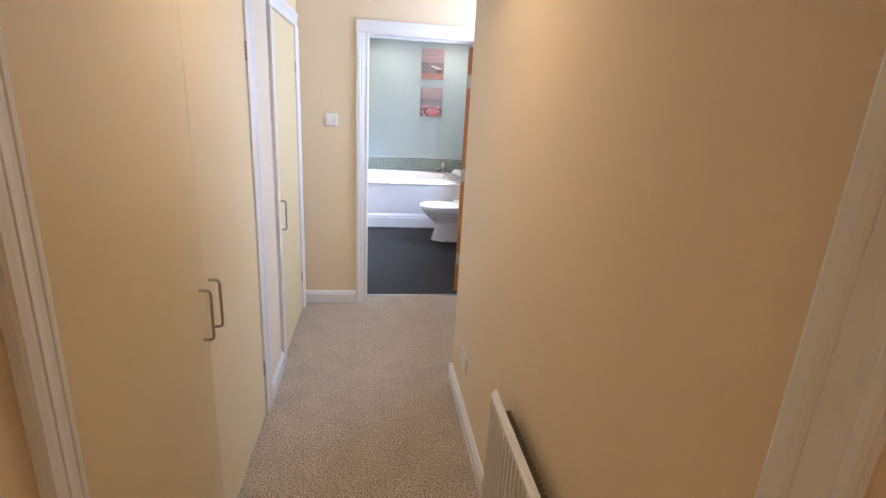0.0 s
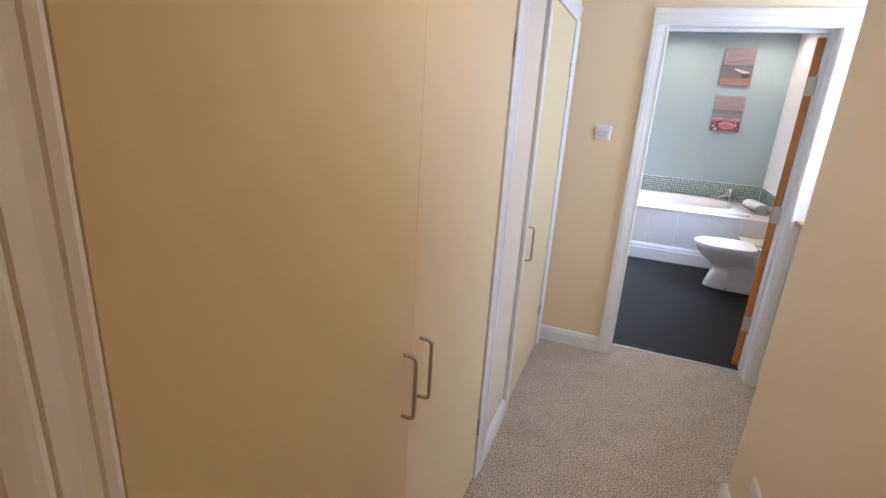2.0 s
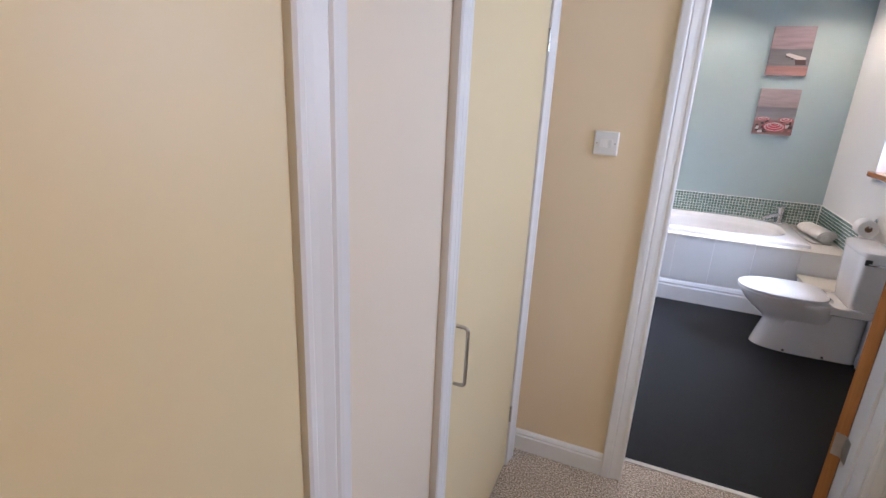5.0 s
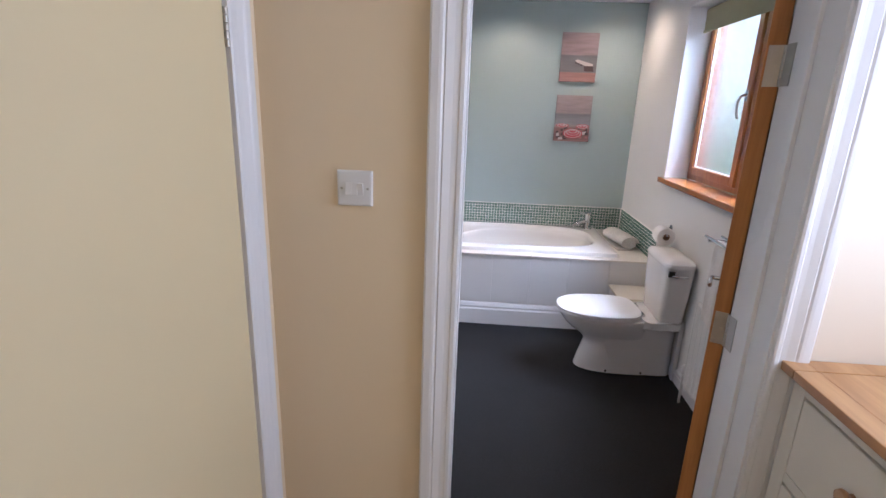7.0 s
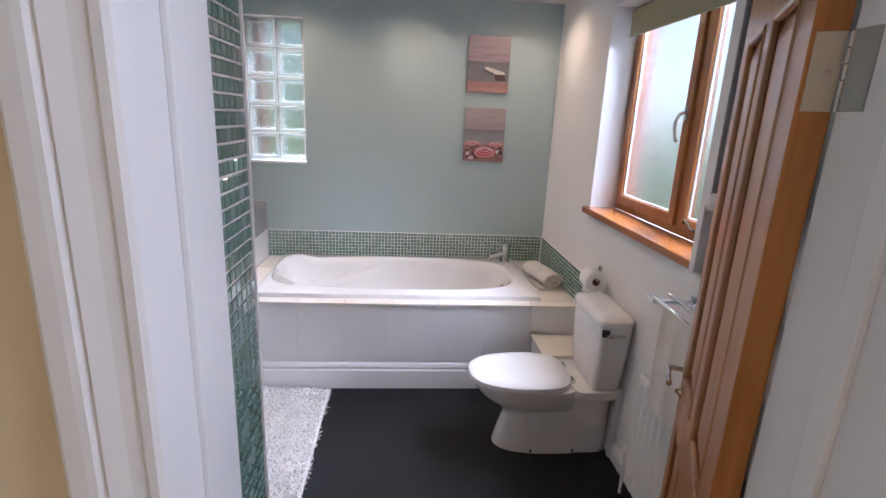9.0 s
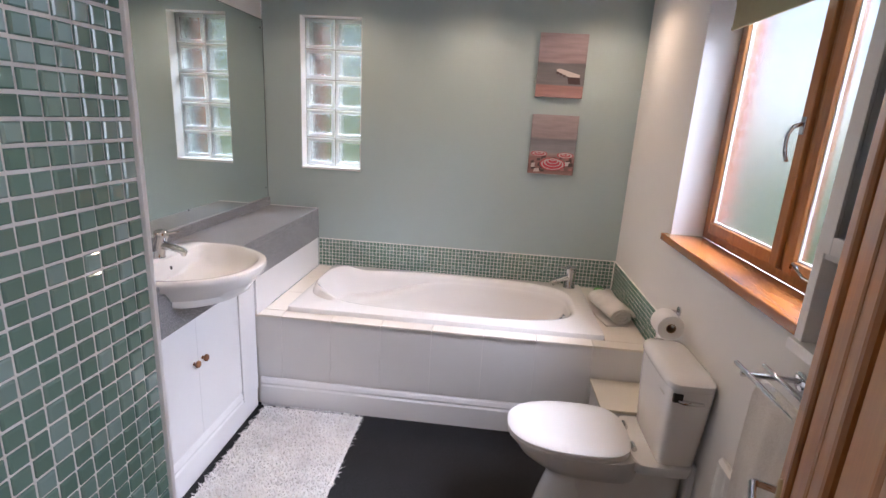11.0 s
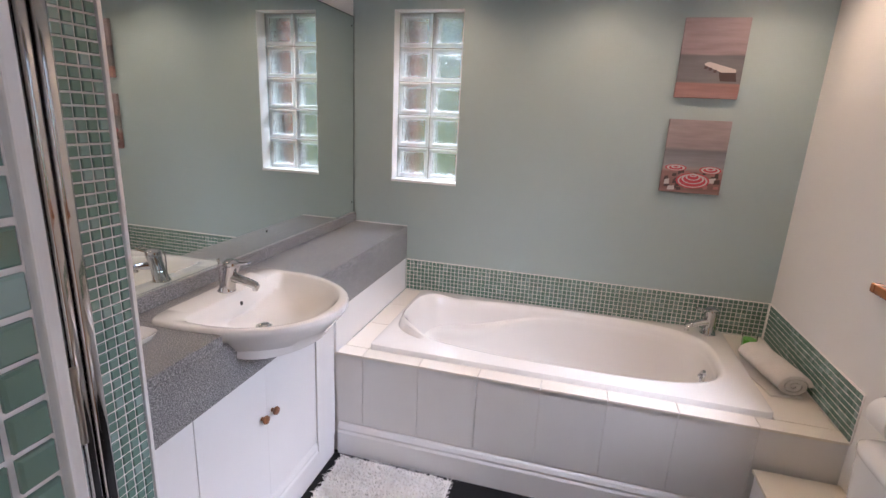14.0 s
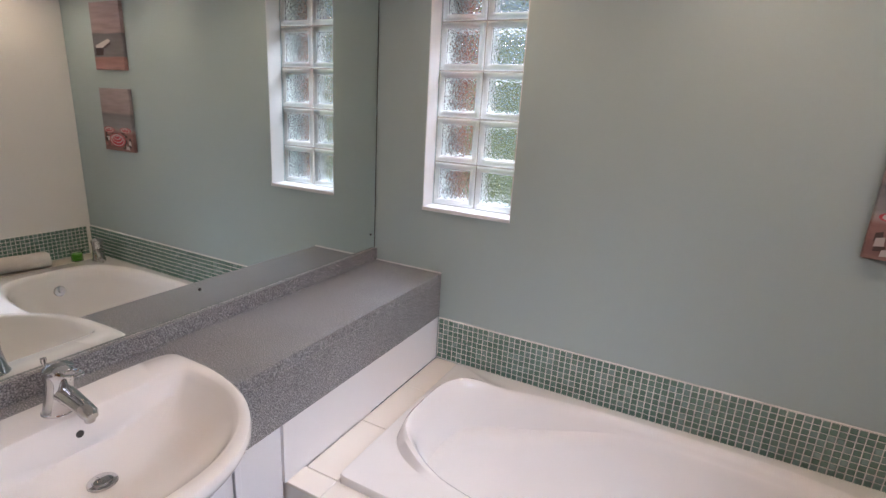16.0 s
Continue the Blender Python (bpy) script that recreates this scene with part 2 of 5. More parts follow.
def part(name, bm, mat, parent, label="", smooth=False):
    ob = link(name, bm, mat, smooth)
    ob.parent = parent
    if parent.type == "EMPTY":
        ob.matrix_parent_inverse = Matrix.Translation(-parent.location)
    return tagged(ob, label)


def thing(name, at, label, category, group="", kind=""):
    ob = new(name)
    ob.location = at
    ob.empty_display_size = 0.05
    return tagged(ob, label, category, group, kind)


def whole(name, bm, mat, label, category, group="", kind="", smooth=False):
    return tagged(link(name, bm, mat, smooth), label, category, group, kind)


def setting(name, bm, mat, label, category="wall", smooth=False):
    return tagged(link(name, bm, mat, smooth), label, category, kind="structure")


def boxes(*spans, bevel=0.0, seg=2):
    """One bmesh of boxes, each given as (x0, x1, y0, y1, z0, z1)."""
    bm = bmesh.new()
    for x0, x1, y0, y1, z0, z1 in spans:
        m = Matrix.Translation(((x0 + x1) / 2, (y0 + y1) / 2, (z0 + z1) / 2)) @ Matrix.Diagonal((x1 - x0, y1 - y0, z1 - z0, 1))
        bmesh.ops.create_cube(bm, size=1, matrix=m)
    if bevel:
        bmesh.ops.bevel(bm, geom=bm.edges[:], offset=bevel, segments=seg, affect="EDGES", profile=0.6)
    return bm


def loft(rings, bm=None, cap0=True, cap1=True, closed=True):
    """Skins rings of equally many points."""
    bm = bm or bmesh.new()
    rows = [[bm.verts.new(p) for p in r] for r in rings]
    n = len(rows[0])
    for a, b in zip(rows, rows[1:]):
        for i in range(n if closed else n - 1):
            bm.faces.new((a[i], a[(i + 1) % n], b[(i + 1) % n], b[i]))
    if cap0:
        bm.faces.new(rows[0][::-1])
    if cap1:
        bm.faces.new(rows[-1])
    return bm


def circle(c, axis, r, n=20, r2=None):
    """A ring of points about c, square to axis."""
    a = Vector(axis).normalized()
    u = a.orthogonal().normalized()
    if abs(a.z) < 0.9:
        u = Vector((0, 0, 1)).cross(a).normalized()
    v = a.cross(u)
    return [Vector(c) + u * r * math.cos(t) + v * (r2 or r) * math.sin(t) for t in (2 * math.pi * k / n for k in range(n))]


def lathe(c, axis, profile, n=20, bm=None):
    """Turned shape: profile of (distance along the axis, radius)."""
    a = Vector(axis).normalized()
    return loft([circle(Vector(c) + a * d, a, r, n) for d, r in profile], bm)


def rod(p, q, r, n=12, bm=None):
    p, q = Vector(p), Vector(q)
    return loft([circle(p, q - p, r, n), circle(q, q - p, r, n)], bm)


def tube(points, r, n=10, bm=None):
    """A bent rod through points."""
    pts = [Vector(p) for p in points]
    rings, u = [], None
    for i, p in enumerate(pts):
        d = (pts[min(i + 1, len(pts) - 1)] - pts[max(i - 1, 0)]).normalized()
        u = d.orthogonal().normalized() if u is None else (u - d * u.dot(d)).normalized()
        v = d.cross(u)
        rings.append([p + u * r * math.cos(t) + v * r * math.sin(t) for t in (2 * math.pi * k / n for k in range(n))])
    return loft(rings, bm)


def arc(c, u, v, r, a0, a1, n=6):
    c, u, v = Vector(c), Vector(u), Vector(v)
    return [c + u * r * math.cos(radians(a0 + (a1 - a0) * k / n)) + v * r * math.sin(radians(a0 + (a1 - a0) * k / n)) for k in range(n + 1)]


def prism(profile, start, end, out, up):
    """Extrudes a profile of (out, up) from start to end."""
    o, u = Vector(out), Vector(up)
    return loft([[Vector(p) + o * a + u * b for a, b in profile] for p in (start, end)])


def super_ring(cx, cy, z, rx, ry, power=2.6, n=48, shape=None):
    """A rounded-rectangle ring in a level plane; shape(angle) scales its y radius."""
    pts = []
    for k in range(n):
        t = 2 * math.pi * k / n
        c, s = math.cos(t), math.sin(t)
        x = rx * math.copysign(abs(c) ** (2 / power), c)
        y = ry * math.copysign(abs(s) ** (2 / power), s)
        if shape:
            y *= shape(x / rx)
        pts.append(Vector((cx + x, cy + y, z)))
    return pts


SKIRT = [(0, 0), (0.018, 0), (0.018, 0.072), (0.013, 0.078), (0.015, 0.084), (0.010, 0.094), (0.004, 0.100), (0, 0.100)]
# across an architrave, from the inner edge outwards: (out of the wall, across)
ARCH = [(0, 0), (0.012, 0), (0.015, 0.005), (0.015, 0.013), (0.013, 0.016), (0.0145, 0.028), (0.018, 0.040), (0.0195, 0.045), (0.0175, 0.048), (0.021, 0.053), (0.022, 0.060), (0.022, 0.075), (0.018, 0.080), (0, 0.080)]


def scaled(profile, width):
    k = width / profile[-1][1]
    return [(a, b * k) for a, b in profile]


def skirting(name, start, end, out, label="white glossy moulded skirting board"):
    return setting(name, prism(SKIRT, start, end, out, (0, 0, 1)), GLOSS, label, "skirting board")


def architrave(name, at, along, out, lo, hi, top, width, sides="lrt"):
    """A moulded frame round an opening in the plane at, from lo to hi along the axis along."""
    t = thing(name, at, "white glossy moulded door architrave", "architrave", kind="structure")
    a, o, p = Vector(along), Vector(out), scaled(ARCH, width)
    b = Vector(at)
    if "l" in sides:
        part("upright", prism(p, b + a * lo, b + a * lo + Vector((0, 0, top)), o, -a), GLOSS, t)
    if "r" in sides:
        part("upright", prism(p, b + a * hi, b + a * hi + Vector((0, 0, top)), o, a), GLOSS, t)
    if "t" in sides:
        part("head", prism(p, b + a * (lo - width) + Vector((0, 0, top)), b + a * (hi + width) + Vector((0, 0, top)), o, (0, 0, 1)), GLOSS, t)
    return t


# ---- structure ----
H = 2.46
setting("floor_carpet", boxes((-0.60, 1.80, -1.35, 3.985, -0.06, 0.0)), CARPET, "beige flecked twist-pile carpet", "floor")
# the vinyl rises very slightly from the doorway towards the bath
RISE = 0.022


def floor_z(y):
    return -0.002 + RISE * min(1, max(0, (y - 4.0) / 2.1))


setting("floor_vinyl", loft([[(x, 3.985, -0.06), (x, 7.16, -0.06), (x, 7.16, floor_z(7.16)), (x, 6.1, floor_z(6.1)), (x, 3.985, -0.002)] for x in (-1.50, 1.60)]), VINYL, "smooth charcoal black vinyl floor", "floor")
setting("threshold_strip", boxes((0.276, 1.064, 3.972, 3.998, 0.0, 0.005), bevel=0.002), STEEL, "slim metal carpet threshold strip", "threshold")
setting("ceiling_corridor", boxes((-0.60, 1.80, -1.35, 4.05, H, H + 0.08)), WHITE_CEIL, "white painted corridor ceiling", "ceiling")
setting("ceiling_bathroom", boxes((-1.50, 1.86, 4.05, 7.42, H + 0.004, H + 0.084)), WHITE_CEIL, "white painted bathroom ceiling", "ceiling")

A0, A1, B0, B1, DT = 0.945, 2.378, 2.957, 3.70, 2.0
setting("wall_left_corridor", boxes((-0.305, -0.205, -1.25, A0, 0, H), (-0.305, -0.205, B1, 3.85, 0, H),
        (-0.305, -0.205, A0, A1, DT, H), (-0.305, -0.205, B0, B1, DT, H)), CREAM, "cream painted corridor wall with cupboards")
setting("wall_cupboard_pier", boxes((-0.305, -0.205, A1, B0, 0, H)), PINKISH, "cream pier between two cupboards, coloured paler for the light on it")
setting("wall_cupboard_back", boxes((-0.58, -0.50, -1.25, 4.05, 0, H)), PALE, "plain wall behind the cupboards")
setting("wall_corridor_end", boxes((-0.60, 0.245, 3.85, 4.05, 0, H), (0.245, 1.095, 3.85, 4.05, 2.034, H)), CREAM, "cream painted wall round the bathroom door")
# same wall as wall_corridor_end, its brighter light given by the paler colour
setting("wall_alcove_end", boxes((1.095, 1.70, 3.85, 4.05, 0, H)), PINKISH, "cream wall beside the bathroom door, coloured paler for the light on it")
D0, D1 = -0.36, 0.43
setting("wall_right_corridor", boxes((0.81, 0.93, D1, 2.70, 0, H), (0.81, 0.93, -1.25, D0, 0, H), (0.81, 0.93, D0, D1, DT, H)), CREAM, "cream painted corridor wall with a radiator")
setting("wall_alcove_return", boxes((0.93, 1.60, 2.58, 2.70, 0, H)), CREAM, "cream painted alcove wall")
setting("wall_alcove", boxes((1.60, 1.72, 2.58, 3.05, 0, H), (1.60, 1.72, 3.75, 3.85, 0, H), (1.60, 1.72, 3.05, 3.75, 0, 1.25), (1.60, 1.72, 3.05, 3.75, 2.19, H)), PINKISH, "pale alcove wall with an assumed window opening, unseen")
setting("wall_behind", boxes((-0.305, 0.93, -1.35, -1.25, 0, H)), CREAM, "cream painted wall at the corridor's start")

setting("wall_bath_back", boxes((-0.99, -0.63, 7.157, 7.40, 0, H), (-0.21, 1.602, 7.157, 7.40, 0, H), (-0.63, -0.21, 7.157, 7.40, 0, 1.279), (-0.63, -0.21, 7.157, 7.40, 2.276, H)),
        AQUA, "muted aqua green painted bathroom wall")
setting("wall_bath_right", boxes((1.602, 1.85, 4.05, 4.50, 0, H), (1.602, 1.85, 6.24, 7.40, 0, H), (1.602, 1.85, 4.50, 6.24, 0, 1.15), (1.602, 1.85, 4.50, 6.24, 2.27, H)), PALE, "off-white painted bathroom wall with a window")
setting("wall_bath_left", boxes((-0.99, -0.890, 5.07, 7.157, 0, H)), PALE, "off-white painted wall behind the mirror")
setting("wall_shower_back", boxes((-1.40, -1.30, 4.05, 5.07, 0, H)), PALE, "off-white shower wall")
wall_near = setting("wall_shower_near", boxes((-1.30, 0.197, 4.05, 4.416, 0, H)), GROUT, "white grouted wall end covered in green mosaic")
wall_far = setting("wall_shower_far", boxes((-1.30, -0.466, 4.955, 5.07, 0, H)), GROUT, "white grouted shower pier covered in green mosaic")

for nm, s, e, o in (("skirting_end", (-0.205, 3.85, 0), (0.20, 3.85, 0), (0, -1, 0)), ("skirting_pier", (-0.205, 2.484, 0), (-0.205, 2.869, 0), (1, 0, 0)),
                    ("skirting_right", (0.81, D1 + 0.10, 0), (0.81, 2.70, 0), (-1, 0, 0)), ("skirting_left", (-0.205, -1.25, 0), (-0.205, 0.82, 0), (1, 0, 0)),
                    ("skirting_return", (0.792, 2.70, 0), (1.60, 2.70, 0), (0, 1, 0)), ("skirting_bath", (1.602, 4.05, -0.002), (1.602, 5.86, -0.002), (-1, 0, 0))):
    skirting(nm, s, e, o)

# door casings
architrave("architrave_cupboard_large", (-0.205, 0, 0), (0, 1, 0), (1, 0, 0), A0 - 0.004, A1 + 0.004, DT + 0.004, 0.10)
architrave("architrave_cupboard_small", (-0.205, 0, 0), (0, 1, 0), (1, 0, 0), B0 - 0.004, B1 + 0.004, DT + 0.004, 0.084)
architrave("architrave_bathroom", (0, 3.85, 0), (1, 0, 0), (0, -1, 0), 0.282, 1.070, 2.006, 0.086)
architrave("architrave_side_door", (0.81, 0, 0), (0, 1, 0), (-1, 0, 0), D0 - 0.004, D1 + 0.004, DT + 0.004, 0.095)
setting("door_lining", boxes((0.245, 0.276, 3.85, 4.05, 0, 2.004), (1.064, 1.095, 3.85, 4.05, 0, 2.004), (0.245, 1.095, 3.85, 4.05, 2.004, 2.034)), GLOSS, "white glossy bathroom door lining", "door frame")
setting("door_stop", boxes((0.276, 0.284, 3.93, 3.965, 0, 1.990), (1.052, 1.064, 3.93, 3.965, 0, 1.990), (0.276, 1.064, 3.93, 3.965, 1.990, 2.004), bevel=0.002), GLOSS, "white door stop bead", "door frame")


# ---- corridor things ----
def butt_hinge(parent, x, y, z, h=0.075, mat=STEEL):
    """A painted-over cabinet hinge: knuckle in five short barrels."""
    bm = bmesh.new()
    for k in range(5):
        lathe((x, y, z - h / 2 + k * h / 5), (0, 0, 1), [(0, 0.0055), (h / 5 - 0.0015, 0.0055)], 10, bm)
    part("hinge", bm, mat, parent, "small worn steel hinge")


def bar_handle(parent, x, y, z0, z1, out=0.032, r=0.005):
    """A bent D handle standing off a door that faces +x."""
    c = 0.012
    pts = [(x, y, z1), *arc((x + out - c, y, z1 - c), (1, 0, 0), (0, 0, 1), c, 90, 0), *arc((x + out - c, y, z0 + c), (1, 0, 0), (0, 0, 1), c, 0, -90), (x, y, z0)]
    return part("handle", tube(pts, r, 10), NICKEL, parent, "brushed nickel bar handle", True)


def cupboard_leaf(y0, y1, hy, hinge_y, z0=0.012, label="flat cream painted cupboard door, closed"):
    t = thing("cupboard_door", (-0.22, (y0 + y1) / 2, 0), label, "cupboard door", "built-in cupboard doors")
    part("leaf", boxes((-0.235, -0.200, y0, y1, z0, DT - 0.004), bevel=0.0007), CREAM_DOOR, t)
    bar_handle(t, -0.200, hy, 0.826, 0.994)
    for z in (0.27, 1.75):
        butt_hinge(t, -0.196, hinge_y, z)
    return t


mid = (A0 + A1) / 2
cupboard_leaf(A0 + 0.003, mid - 0.0004, 1.618, A0 + 0.001)
cupboard_leaf(mid + 0.0004, A1 - 0.003, 1.712, A1 - 0.001)
cupboard_leaf(B0 + 0.003, B1 - 0.003, 2.985, B1 - 0.001, label="narrow flat cream painted cupboard door, closed")

side = thing("side_door", (0.86, 0.03, 0), "flush mauve-brown painted side door, closed", "door")
part("leaf", boxes((0.835, 0.875, D0 + 0.003, D1 - 0.003, 0.008, DT - 0.003), bevel=0.002), surface("mauve_door_paint", (0.34, 0.22, 0.22), 0.45, vary=0.05, scale=3), side)


def wall_plate(name, label, c, out, along, w, h, cat):
    """A bevelled plate on a wall."""
    t = thing(name, c, label, cat)
    o, a = Vector(out), Vector(along)
    r = [[Vector(c) + o * d + a * (sx * (w / 2 - i)) + Vector((0, 0, sz * (h / 2 - i))) for sx, sz in ((-1, -1), (1, -1), (1, 1), (-1, 1))]
         for d, i in ((0, 0), (0.006, 0), (0.009, 0.003), (0.0095, 0.006))]
    part("plate", loft(r), PLASTIC, t)
    return t


SWX, SWY, SWZ = 0.0215, 3.85, 1.414
sw = wall_plate("light_switch", "white plastic three-gang light switch", (SWX, SWY, SWZ), (0, -1, 0), (1, 0, 0), 0.086, 0.086, "light switch")
for k, tilt in ((-0.0142, 1), (0.0, 1), (0.0142, -1)):
    p = [(-0.0069, -0.014), (0.0069, -0.014), (0.0069, 0.014), (-0.0069, 0.014)]
    d = [0.019, 0.019, 0.0105, 0.0105] if tilt > 0 else [0.0105, 0.0105, 0.019, 0.019]
    part("rocker", loft([[(SWX + k + a, SWY - 0.009, SWZ + b) for a, b in p], [(SWX + k + a, SWY - q, SWZ + b) for (a, b), q in zip(p, d)]]), PLASTIC, sw)
for k in (-0.032, 0.032):
    part("screw", lathe((SWX + k, SWY - 0.0093, SWZ), (0, -1, 0), [(0, 0.0034), (0.001, 0.003)], 10), STEEL, sw, "dull steel screw")
so = wall_plate("wall_socket", "white plastic blank wall socket plate", (0.81, 2.36, 0.315), (-1, 0, 0), (0, 1, 0), 0.146, 0.086, "wall socket")
part("rocker", boxes((0.797, 0.801, 2.40, 2.412, 0.33, 0.346), bevel=0.001), PLASTIC, so)


def radiator(name, x, y0, y1, z0, z1, label, pitch, wall_x):
    """A single pressed-steel panel facing -x, ribbed, with top edge, brackets, fins and valve."""
    t = thing(name, (wall_x - 0.03, (y0 + y1) / 2, z0), label, "radiator")
    n = max(3, round((y1 - y0 - 0.05) / pitch))
    step = (y1 - y0 - 0.05) / n
    prof = [(y0, 0.012), (y0 + 0.004, 0.004), (y0 + 0.02, 0.0)]
    for k in range(n):
        a = y0 + 0.025 + k * step
        prof += [(a + step * 0.12, 0.0), (a + step * 0.28, 0.010), (a + step * 0.72, 0.010), (a + step * 0.88, 0.0)]
    prof += [(y1 - 0.02, 0.0), (y1 - 0.004, 0.004), (y1, 0.012)]
    flat = [(a, 0.0 if 0.004 > d or d == 0.010 else d) for a, d in prof]
    rings = []
    for z, use, ins in ((z0, flat, 0.010), (z0 + 0.012, flat, 0.0), (z0 + 0.03, flat, 0.0), (z0 + 0.05, prof, 0.0), (z1 - 0.05, prof, 0.0), (z1 - 0.03, flat, 0.0), (z1 - 0.012, flat, 0.0), (z1, flat, 0.010)):
        rings.append([(x + d + ins, a, z) for a, d in use] + [(x + 0.022, y1, z), (x + 0.022, y0, z)])
    part("panel", loft(rings), RAD_WHITE, t, "", True)
    for k in range(int((y1 - y0 - 0.12) / 0.02)):
        ya = y0 + 0.06 + k * 0.02
        part("convector_fin", boxes((x + 0.024, wall_x - 0.018, ya, ya + 0.002, z0 + 0.05, z1 - 0.02)), STEEL, t, "dull steel convector fin")
    for y in (y0 + 0.10, y1 - 0.10):
        part("bracket", boxes((x + 0.022, wall_x, y - 0.012, y + 0.012, z0 + 0.06, z1 - 0.08), bevel=0.002), RAD_WHITE, t)
    yv = y1 + 0.035
    bm = rod((x + 0.02, y1 - 0.01, z0 + 0.05), (x + 0.02, yv, z0 + 0.05), 0.009)
    rod((x + 0.02, yv, -0.002), (x + 0.02, yv, z0 + 0.06), 0.0075, bm=bm)
    part("valve_pipe", bm, RAD_WHITE, t, "", True)
    part("valve_cap", lathe((x + 0.02, yv, z0 + 0.055), (0, 0, 1), [(0, 0.014), (0.02, 0.016), (0.05, 0.014), (0.055, 0.010)], 14), PLASTIC, t, "", True)
    return t


radiator("corridor_radiator", 0.74, 0.80, 1.555, 0.15, 0.655, "white ribbed panel radiator below a cream wall", 0.036, 0.81)

# dresser standing in the alcove, its end to the bathroom wall
dr = thing("dresser", (1.33, 3.38, 0), "ivory painted chest of drawers with a waxed pine top", "chest of drawers")
X0, X1, Y0, Y1, ZT = 1.120, 1.55, 2.99, 3.815, 1.012
part("carcass", boxes((X0 + 0.018, X1, Y0, Y1, 0.06, ZT), bevel=0.003), IVORY, dr)
part("plinth", boxes((X0 + 0.01, X1, Y0 + 0.005, Y1 - 0.005, 0, 0.06), bevel=0.003), IVORY, dr)
for y in (Y0, Y1 - 0.045):
    part("stile", boxes((X0, X0 + 0.018, y, y + 0.045, 0.06, ZT), bevel=0.003), IVORY, dr)
for z in (0.06, 0.355, 0.735, ZT - 0.035):
    part("rail", boxes((X0 + 0.001, X0 + 0.018, Y0 + 0.045, Y1 - 0.045, z, z + 0.028), bevel=0.002), IVORY, dr)
top = part("top", boxes((1.094, X1 + 0.02, Y0 - 0.02, 3.786, ZT, 1.036), (1.094, X1 + 0.02, 3.7875, 3.846, ZT, 1.036), bevel=0.003), DRESSER_WOOD, dr, "honey-coloured waxed pine top")
# thin dark strip laid on the top for the shade in its groove
part("groove_shade", boxes((1.150, 1.1525, Y0 - 0.02, 3.846, 1.0355, 1.0364)), PINE_EDGE, top)


def drawer(z0, z1, y0, y1):
    d = part("drawer", boxes((X0 - 0.002, X0 + 0.016, y0, y1, z0, z1), bevel=0.004), IVORY, dr)
    yk, zk = (y0 + y1) / 2, (z0 + z1) / 2
    if y1 - y0 > 0.5:
        ks = (y0 + 0.16, y1 - 0.20)
    else:
        ks = (yk,)
    for y in ks:
        part("knob", lathe((X0 - 0.002, y, zk), (-1, 0, 0), [(0, 0.010), (0.008, 0.008), (0.012, 0.014), (0.02, 0.0185), (0.028, 0.016), (0.032, 0.008)], 16), PALE_KNOB, d, "turned pale wooden knob", True)


drawer(0.768, 0.972, Y0 + 0.05, Y1 - 0.05)
for y0, y1 in ((Y0 + 0.05, (Y0 + Y1) / 2 - 0.004), ((Y0 + Y1) / 2 + 0.004, Y1 - 0.05)):
    d = part("drawer", boxes((X0 + 0.004, X0 + 0.016, y0, y1, 0.388, 0.730), bevel=0.002), IVORY, dr)
    fr = 0.05
    part("panel_frame", boxes((X0 - 0.002, X0 + 0.006, y0, y0 + fr, 0.388, 0.730), (X0 - 0.002, X0 + 0.006, y1 - fr, y1, 0.388, 0.730),
         (X0 - 0.0015, X0 + 0.006, y0 + fr, y1 - fr, 0.68, 0.730), (X0 - 0.0015, X0 + 0.006, y0 + fr, y1 - fr, 0.388, 0.438), bevel=0.002), IVORY, d)
drawer(0.092, 0.350, Y0 + 0.05, Y1 - 0.05)

# assumed alcove window, out of sight beside the dresser, added for the daylight: plain frame
aw = thing("unseen_alcove_window", (1.66, 3.40, 1.25), "plain white alcove window frame, unseen and added for light", "window", kind="structure")
part("window_frame", boxes((1.64, 1.70, 3.05, 3.11, 1.25, 2.19), (1.64, 1.70, 3.69, 3.75, 1.25, 2.19), (1.64, 1.70, 3.11, 3.69, 1.25, 1.31), (1.64, 1.70, 3.11, 3.69, 2.13, 2.19)), GLOSS, aw)
pane = part("pane", boxes((1.665, 1.671, 3.11, 3.69, 1.31, 2.13)), CLEAR, aw)
pane.visible_shadow = False


def downlight(x, y, z, watts, group, colour, r=0.04):
    t = thing("ceiling_downlight", (x, y, z), "small recessed white-rimmed warm ceiling spotlight", "ceiling light", group)
    part("rim", lathe((x, y, z), (0, 0, -1), [(-0.03, r + 0.004), (0.0, r + 0.004), (0.0, r + 0.012), (0.004, r + 0.010), (0.005, r), (-0.01, r - 0.006)], 24), CHROME, t, "", True)
    l = new("spot", bpy.data.lights.new("spot", "SPOT"))
    l.data.energy, l.data.color, l.data.shadow_soft_size = watts, colour, 0.03
    l.data.spot_size, l.data.spot_blend = radians(150), 0.9
    l.matrix_world = pose(x, y, z - 0.012)
    return t


for y in (-0.75, 1.70):
    downlight(0.30, y, H, 10.5, "corridor downlights", (1.0, 0.685, 0.335))

# ---- bathroom door ----
ANG = 62.0
dm = pose(1.029, 4.080, 0, 0, 0, ANG)  # leaf runs along local +x, room-side face at local +y
LW, LH, LT = 0.762, 1.985, 0.042
bd = thing("bathroom_door", (1.071, 4.056, 0.006), "varnished pine panelled door standing open", "door")


def placed(bm, m=None):
    bmesh.ops.transform(bm, matrix=m or dm, verts=bm.verts)
    return bm


def leafbox(*spans, bevel=0.0):
    return placed(boxes(*spans, bevel=bevel))


